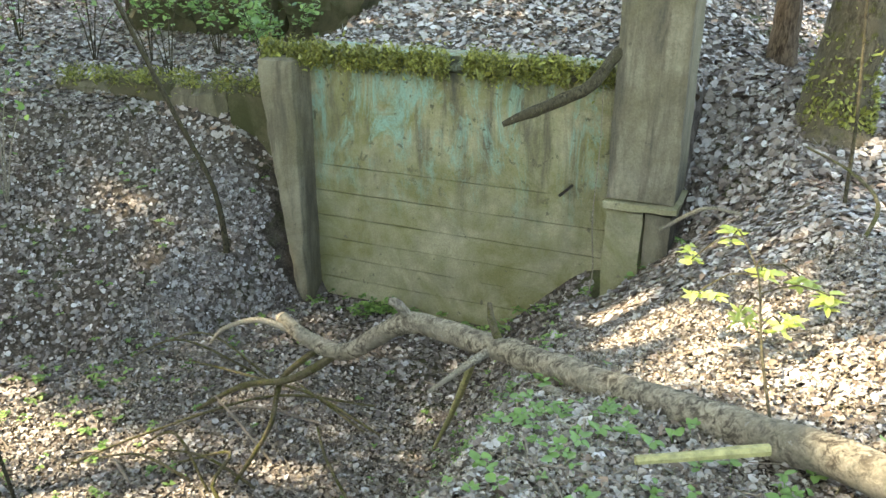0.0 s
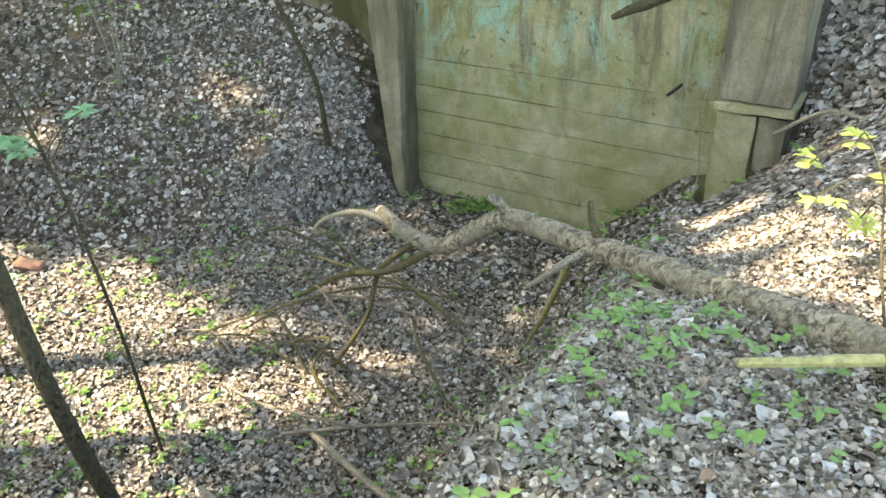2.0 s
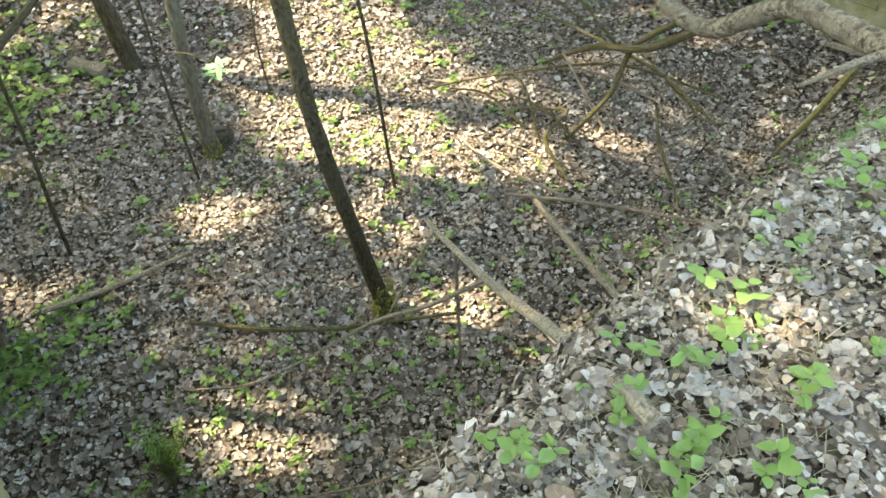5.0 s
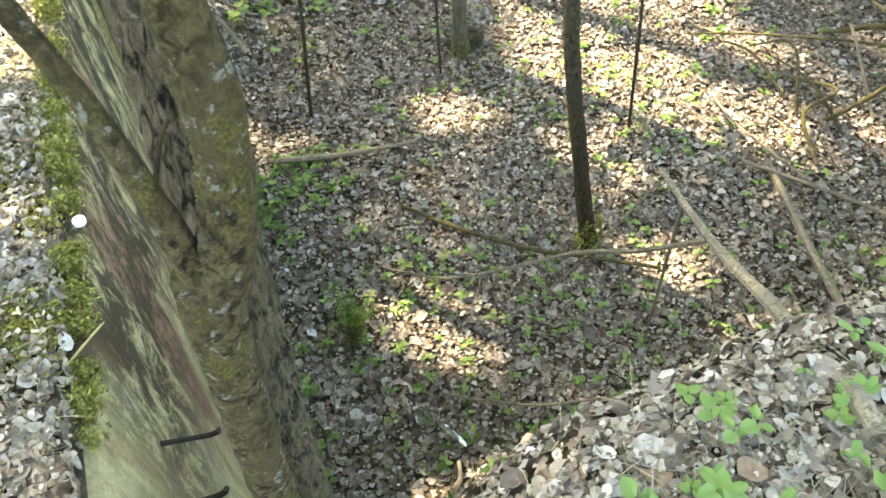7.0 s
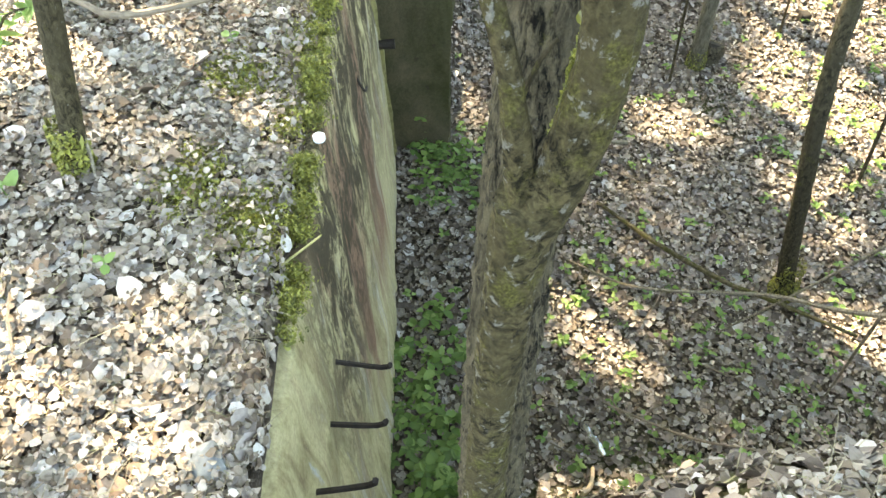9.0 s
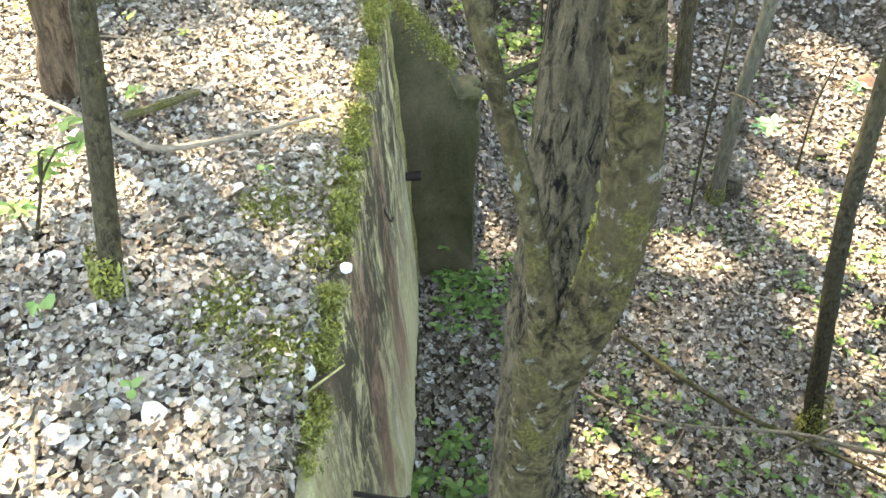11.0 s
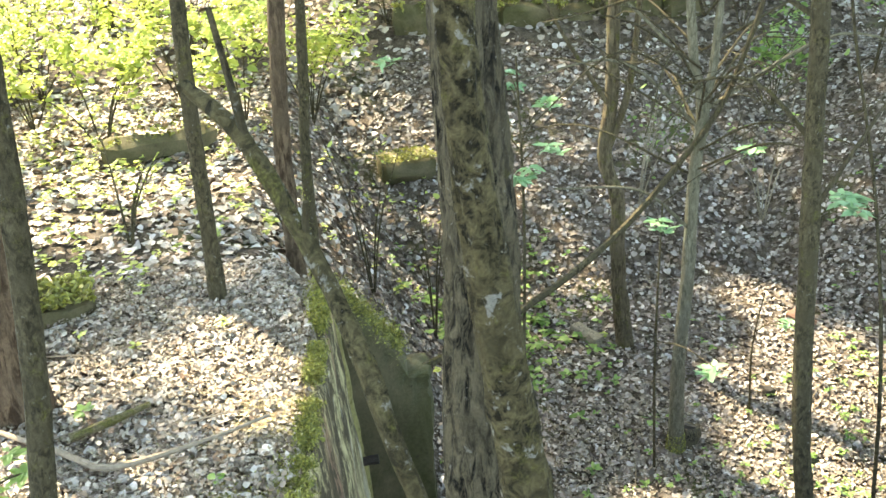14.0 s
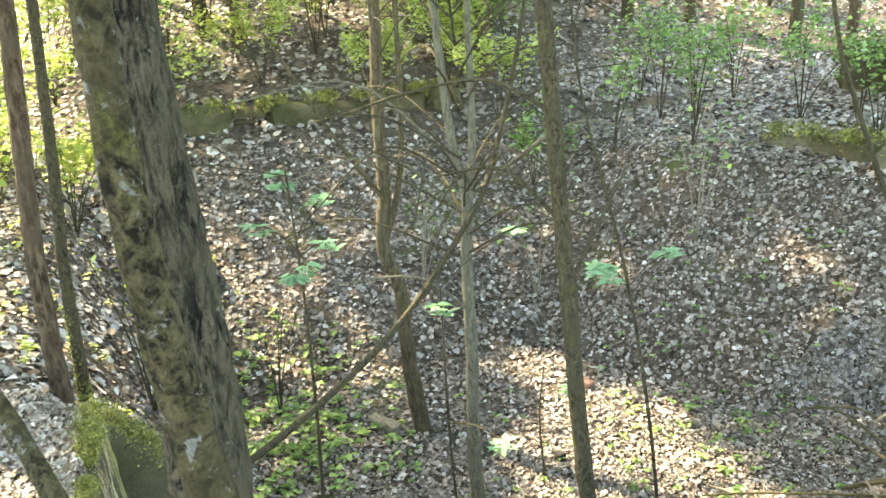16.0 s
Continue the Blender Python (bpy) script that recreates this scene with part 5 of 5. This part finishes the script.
sapling([(-1.80, -1.36, 0.0, 0.006), (-1.86, -1.34, 0.10, 0.005), (-1.92, -1.32, 0.22, 0.004)], [(-1.98, -1.34, 0.20), (-1.86, -1.42, 0.10), (-1.95, -1.22, 0.25)], "small fresh green shoot beside a sapling", 5, 0.06, GREEN_LOW)
sapling([(0.07, 2.30, 0.14, 0.005), (0.0, 2.7, 0.22, 0.005), (-0.06, 3.2, 0.30, 0.004), (-0.15, 3.5, 0.34, 0.003)], [(-0.35, 3.5, 0.20), (-0.2, 3.55, 0.30), (-0.05, 3.3, 0.28), (0.12, 3.3, 0.26), (-0.28, 3.2, 0.18), (0.05, 2.9, 0.24), (0.2, 3.1, 0.3), (-0.1, 3.05, 0.2)], "arching shoot with sunlit yellow-green leaves by the log", 6, 0.075, GREEN_BUSH)
sapling([(0.3, 4.9, 0.05, 0.012), (0.28, 4.95, 0.6, 0.010), (0.22, 5.0, 1.3, 0.008)], [], "bare thin upright stem by the mossy tree", 7)

# leafy young trees and shrubs


def shrub(base, height, spread, stems, leaves, leaf, material, label, seed, bark=BARK_THIN, group="shrubs", name="shrub"):
    rg = np.random.default_rng(seed)
    t = thing(name, base, label, "shrub", group)
    tips = []
    for k in range(stems):
        a, rch, h = rg.uniform(0, 6.28), spread * rg.uniform(0.3, 1.0), height * rg.uniform(0.6, 1.05)
        p1 = (base[0] + 0.35 * rch * math.cos(a), base[1] + 0.35 * rch * math.sin(a), base[2] + 0.5 * h)
        p2 = (base[0] + rch * math.cos(a), base[1] + rch * math.sin(a), base[2] + h)
        geo = [tube([(*base[:2], base[2] - 0.05, 0.008), (*p1, 0.006), (*p2, 0.002)], 5, 0.12, 0.1, k)]
        tips.append((p1, p2))
        for q in range(3):
            f = rg.uniform(0.3, 0.9)
            s = np.array(p1) + (np.array(p2) - np.array(p1)) * f
            e = s + rg.normal(0, 0.22, 3) * height * 0.6 + np.array((0, 0, 0.1 * height))
            geo.append(tube([(*s, 0.003), (*((s + e) / 2 + rg.normal(0, 0.02, 3)), 0.0025), (*e, 0.001)], 4, 0.15, 0.1, q))
            tips.append((s, e))
        part("stem", join(*geo), bark, t)
    if leaves:
        w = rg.integers(0, len(tips), leaves)
        f = rg.uniform(0.15, 1.1, leaves)[:, None]
        A, B = np.array([tips[i][0] for i in w]), np.array([tips[i][1] for i in w])
        p = A + (B - A) * f + rg.normal(0, 0.06, (leaves, 3)) * height - np.array(base)
        ob = new("foliage", leaf_mesh("foliage", p, rg.normal(0, 0.5, (leaves, 3)) + (0, 0, 1), leaf * rg.lognormal(0, 0.3, leaves), material, 0.18, 0.75, rng=rg))
        ob.parent = t
    return t


bare = [(-5.4, -0.35, 1.2), (-5.9, 0.1, 1.3), (-3.1, -1.75, 0.6), (-3.4, -2.2, 0.7), (-2.5, -1.9, 0.5), (-4.3, -1.6, 0.6), (-6.6, 0.6, 1.2)]
for k, (x, y, h) in enumerate(bare):
    shrub((x, y, z_at(x, y)), h, 0.35, 4, 36, 0.035, GREEN_BUSH, "nearly bare thin-twigged shrub with few small leaves", 40 + k, group="bare shrubs")
leafy = [(-5.6, -3.2, 1.0, 0), (-6.6, -2.4, 0.9, 0), (-5.2, -4.4, 1.1, 0), (-7.6, -3.3, 1.2, 0), (-7.4, -1.4, 1.0, 0), (-8.6, -2.2, 1.4, 0), (-9.2, -3.8, 1.6, 0), (-8.6, -0.9, 1.2, 0), (-10.4, -1.4, 1.7, 0), (-11.2, -3.0, 2.0, 0), (-11.4, 0.0, 1.6, 0), (-12.6, -1.2, 2.2, 0), (-12.2, 1.6, 1.5, 0), (-13.4, -4.2, 2.4, 0), (-11.0, 2.9, 1.2, 0), (-12.5, 3.8, 1.6, 0), (-10.6, 4.6, 1.2, 0), (-13.2, 0.4, 2.2, 0), (-14.6, -2.2, 2.6, 0), (-10.0, -5.6, 2.0, 0), (-7.6, -5.4, 1.4, 0)]
for k, (x, y, h, _) in enumerate(leafy):
    shrub((x, y, z_at(x, y)), h, 0.55 * h + 0.2, 6, int(700 + 300 * h), 0.055, GREEN_BUSH, "sunlit yellow-green spring shrub in the open wood", 60 + k, group="leafy shrubs")
for k, (x, y, h) in enumerate([(-7.6, 5.6, 1.5), (-6.3, 6.9, 1.2), (-5.3, 7.3, 1.0), (-8.6, 5.2, 1.3), (-9.5, 6.5, 1.4), (-7.2, 7.6, 1.3)]):
    shrub((x, y, z_at(x, y)), h, 0.5, 4, 150, 0.06, GREEN_LOW, "sparse light green shrub on the far slope", 90 + k, group="slope shrubs")
for k, (x, y, h) in enumerate([(-4.62, 6.95, 0.5), (-6.6, 4.9, 1.3), (-7.6, 3.6, 1.4), (-7.9, 2.4, 1.3)]):
    shrub((x, y, z_at(x, y)), h, 0.6, 6, 60, 0.05, GREEN_LOW, "tangle of bare grey twigs with few leaves", 100 + k, bark=DEAD, group="twig tangles")

# ---- debris ----


def stone(name, at, size, material, label, category, turn=0.0, seed=0, mossy=0):
    t = thing(name, at, label, category, "debris")
    sx, sy, sz = size
    g = slab(-sx / 2, sx / 2, -sy / 2, sy / 2, -sz / 2, sz / 2, max(size) / 6, 0.06 * max(size), seed, 3.0 / max(size), 0.05 * max(size))
    m = pose(*at, 0, turn * 0.3, turn)
    part("block", ([m @ v for v in g[0]], g[1]), material, t)
    if mossy:
        rgm = np.random.default_rng(seed)
        p = np.stack([rgm.uniform(-sx / 2, sx / 2, mossy), rgm.uniform(-sy / 2, sy / 2, mossy), np.full(mossy, sz / 2 + 0.01)], 1)
        p = np.array([tuple(m @ Vector(v)) for v in p]) - np.array(at)
        ob = new("moss_cover", leaf_mesh("moss_cover", p, rgm.normal(0, 0.8, (mossy, 3)) + (0, 0, 1), 0.03 * rgm.lognormal(0, 0.3, mossy), MOSS, 0.3, 0.6, rng=rgm))
        ob.parent = t
        ob["kind"] = "stuff"
    return t


stone("grey_stone", (-0.81, -0.64, z_at(-0.81, -0.64) + 0.004), (0.075, 0.06, 0.045), plain_mat("grey_stone", (0.17, 0.175, 0.17), 0.8, 0.4, 40), "small pale grey stone lying in dry leaves", "stone", 30, 9)
foil = thing("foil_wrapper", (-1.798, 0.445, -1.68), "crumpled silver foil wrapper on the ditch floor", "wrapper", "debris")
part("sheet", tube([(-1.798, 0.445, -1.66, 0.010), (-1.728, 0.477, -1.655, 0.014), (-1.657, 0.508, -1.66, 0.009)], 9, 0.012, 0.5, 3, 40), plain_mat("silver_foil", (0.62, 0.63, 0.66), 0.25, 0.2, 60, 0.9), foil)
stone("brick", (-5.99, 3.22, z_at(-5.99, 3.22) + 0.05), (0.25, 0.12, 0.08), BRICK, "broken red brick lying on dry leaves", "brick", 25, 1)
stone("concrete_block", (-8.58, 0.04, z_at(-8.58, 0.04) + 0.08), (0.4, 0.62, 0.26), CONCRETE_DARK, "mossy concrete block on the ditch flank", "block", 15, 2, 500)
stone("concrete_slab", (-6.25, -1.87, z_at(-6.25, -1.87) + 0.10), (0.26, 0.95, 0.2), CONCRETE_DARK, "tilted dark mossy concrete slab among shrubs", "slab", 38, 3, 120)
stone("mossy_stone", (-3.50, -1.72, z_at(-3.5, -1.72) + 0.03), (0.28, 0.34, 0.13), CONCRETE_DARK, "low stone covered with yellow moss", "stone", 20, 4, 700)
stump = thing("rotten_stump", (-4.51, 1.67, FLOOR), "dark hollow rotten stump beside the pale tree", "stump", "debris")
part("shell", tube([(-4.51, 1.67, FLOOR - 0.05, 0.085), (-4.51, 1.67, FLOOR + 0.04, 0.075), (-4.515, 1.675, FLOOR + 0.10, 0.062)], 14, 0.02, 0.3, 4, 18), BARK_ROUGH, stump)
# solid near-black plug: the hollow's shade is put into its colour
part("hollow", tube([(-4.51, 1.67, FLOOR + 0.09, 0.05), (-4.515, 1.675, FLOOR + 0.108, 0.045)], 12, 0.01, 0.2, 5), DARK_HOLE, stump)
# dark round spot of unknown kind, built as a small near-black lump
stone("dark_ball", (-4.90, 2.41, FLOOR + 0.05), (0.07, 0.07, 0.07), DARK_HOLE, "small dark ball on sunny leaves", "stone", 10, 6)
stone("rotten_wood", (-5.95, 1.35, z_at(-5.95, 1.35) + 0.06), (0.3, 0.12, 0.12), DEAD, "piece of rotten wood at a tree foot", "wood", 35, 7)
root = thing("broken_branch", (-1.27, 5.8, 0.7), "dark broken branch with mossy tip jutting out beside the pier", "branch")
part("shaft", tube([(-1.20, 5.92, 0.78, 0.05), (-1.27, 5.78, 0.70, 0.045), (-1.36, 5.6, 0.54, 0.042), (-1.58, 5.47, 0.42, 0.042), (-1.78, 5.39, 0.33, 0.036), (-1.92, 5.35, 0.26, 0.018)], 12, 0.04, 0.14, 3, 12), BARK_THIN, root)
vine = thing("dry_vine", (-1.3, 5.78, -1.3), "thin pale dry vine climbing the edge of the pier", "vine")
part("stem", tube([(-1.36, 5.6, -1.32, 0.006), (-1.30, 5.77, -1.0, 0.006), (-1.33, 5.775, -0.5, 0.005), (-1.31, 5.77, 0.1, 0.004), (-1.32, 5.77, 0.5, 0.003)], 5, 0.08, 0.15, 3), DEAD, vine)

rgm = np.random.default_rng(8)
a = rgm.uniform(0, 6.28, 6000)
hh = rgm.exponential(0.16, 6000)
rr = np.interp(hh, [0, 0.25, 0.65, 1.2], [0.34, 0.265, 0.225, 0.21])
moss("moss", np.stack([0.235 + rr * np.cos(a), 6.515 + rr * np.sin(a), hh - 0.02], 1), np.stack([np.cos(a), np.sin(a), np.full(6000, 0.5)], 1), "thick yellow-green moss round the big tree's foot", 0.035)


def moss_foot(x, y, z, r, h, n, seed, label):
    rgm = np.random.default_rng(seed)
    a, hh = rgm.uniform(0, 6.28, n), rgm.uniform(0, 1, n) ** 1.6 * h
    rr = r * (1.25 - 0.3 * np.clip(hh / 0.15, 0, 1))
    moss("moss", np.stack([x + rr * np.cos(a), y + rr * np.sin(a), z + hh], 1), np.stack([np.cos(a), np.sin(a), np.full(n, 0.6)], 1), label, 0.011)


moss_foot(-2.555, 1.545, -1.74, 0.055, 0.22, 1500, 1, "moss round the foot of the slim dark tree")
moss_foot(-1.593, -1.073, 0.0, 0.036, 0.17, 1800, 2, "bright moss round the foot of the thin sapling")
moss_foot(-4.5, -0.65, -0.3, 0.032, 0.5, 900, 3, "moss on the foot of the thin tree past the wall")
moss_foot(-4.422, 1.552, -1.74, 0.05, 0.12, 700, 4, "moss round the foot of the pale tree")
t = np.random.default_rng(9).uniform(0, 1, 2200)
sd = np.random.default_rng(10).normal(0, 0.55, 2200)
moss("moss", np.stack([-0.524 - 0.016 * t + 0.012 * np.sin(sd), -0.148 + 0.022 * t - 0.016 * np.cos(sd), 0.985 + 0.14 * t], 1), np.stack([0.5 * np.ones(2200), -0.8 * np.ones(2200), 0.4 * np.ones(2200)], 1), "bright moss in the crook of the forked stem", 0.005)
for k, (x, y, hgt) in enumerate([(-9.6, -4.6, 2.4), (-10.6, -2.4, 2.6), (-12.2, -5.0, 3.0), (-12.0, -0.4, 2.6), (-13.8, -1.0, 3.0), (-13.0, 2.6, 2.2), (-15.0, -4.0, 3.2), (-8.2, -4.6, 1.8), (-6.6, -3.8, 1.1), (-4.9, -3.2, 0.8), (-11.6, 4.2, 1.6), (-14.5, 1.2, 2.8)]):
    shrub((x, y, z_at(x, y)), hgt, 0.5 * hgt, 8, int(1500 + 350 * hgt), 0.06, GREEN_BUSH, "tall bright yellow-green shrub in spring leaf", 160 + k, group="leafy shrubs")

far_rng = random.Random(77)
for k in range(18):
    x, y = far_rng.uniform(-19, -12.2), far_rng.uniform(-1.5, 12)
    hgt = far_rng.uniform(1.2, 2.4)
    shrub((x, y, z_at(x, y)), hgt, 0.55 * hgt, 7, int(900 + 300 * hgt), 0.075, GREEN_LOW if k % 3 else GREEN_BUSH, "green shrub on the far wooded rise", 200 + k, group="far shrubs")
for k in range(9):
    x, y = far_rng.uniform(-20, -12.5), far_rng.uniform(-6, 11)
    r = far_rng.uniform(0.05, 0.11)
    z = z_at(x, y)
    tree([(x, y, z, r * 1.3), (x, y, z + 0.6, r), (x + 0.1, y + 0.05, z + 2.6, r * 0.9), (x + 0.1, y + 0.1, z + 5.0, r * 0.7)], BARK_THIN, "dark slender trunk in the wood beyond the ditch", group="far trunks", step=0.3)
for k, (x, y, hgt) in enumerate([(-8.6, 6.4, 1.2), (-7.9, 7.4, 1.3), (-9.6, 7.8, 1.5), (-6.6, 8.1, 1.2), (-10.6, 6.9, 1.5), (-5.6, 8.0, 0.9), (-9.2, 4.4, 1.1)]):
    shrub((x, y, z_at(x, y)), hgt, 0.6, 5, 420, 0.06, GREEN_LOW, "light green leafy shrub on the far slope", 240 + k, group="slope shrubs")

# dry grass
def dry_grass(name, x, y, length, label, seed):
    """Thin bent blades, three segments each, tapering to a tip."""
    rg = np.random.default_rng(seed)
    n = len(x)
    a = rg.uniform(0, 6.28, n)
    ln = length * rg.lognormal(0, 0.35, n)
    rise = rg.uniform(0.1, 0.8, n)
    w = 0.0011 * rg.uniform(0.7, 1.4, n)
    d = np.stack([np.cos(a), np.sin(a)], 1)
    s = np.stack([-np.sin(a), np.cos(a)], 1)
    base = land(x, y) + 0.004
    verts = np.zeros((n, 7, 3))
    for k, f in enumerate((0.0, 0.4, 0.75, 1.0)):
        c = np.stack([x, y], 1) + d * (ln * f)[:, None] * (0.6 + 0.4 * f)
        z = base + ln * rise * (f - 0.55 * f * f)
        if k < 3:
            for j, sg in enumerate((-1, 1)):
                verts[:, 2 * k + j, :2] = c + sg * s * (w * (1 - 0.6 * f))[:, None]
                verts[:, 2 * k + j, 2] = z
        else:
            verts[:, 6, :2] = c
            verts[:, 6, 2] = z
    faces = []
    for q in range(n):
        o = 7 * q
        faces += [(o, o + 1, o + 3, o + 2), (o + 2, o + 3, o + 5, o + 4), (o + 4, o + 5, o + 6)]
    me = bpy.data.meshes.new(name)
    me.from_pydata(verts.reshape(-1, 3).tolist(), [], faces)
    me.materials.append(DRY_GRASS)
    return tagged(new(name, me), label, "grass", kind="stuff")


DRY_GRASS = litter_mat("dry_grass_blade", ((0.0, (0.20, 0.16, 0.10)), (0.6, (0.40, 0.35, 0.24)), (1.0, (0.20, 0.22, 0.09))))
gr = np.random.default_rng(15)
yy = gr.uniform(0.2, 3.2, 2200)
dry_grass("dry_grass", edge_x(yy) + gr.normal(0.12, 0.18, 2200), yy, 0.075, "thin dry grass along the brink of the bank", 1)
dry_grass("dry_grass", gr.uniform(-0.6, 0.9, 500), gr.uniform(0.6, 3.0, 500), 0.07, "sparse dry grass between leaves on the bank", 2)
dry_grass("dry_grass", gr.uniform(-3.6, -0.7, 2600), -0.57 - gr.exponential(0.35, 2600), 0.055, "sparse dry grass behind the near wall", 3)
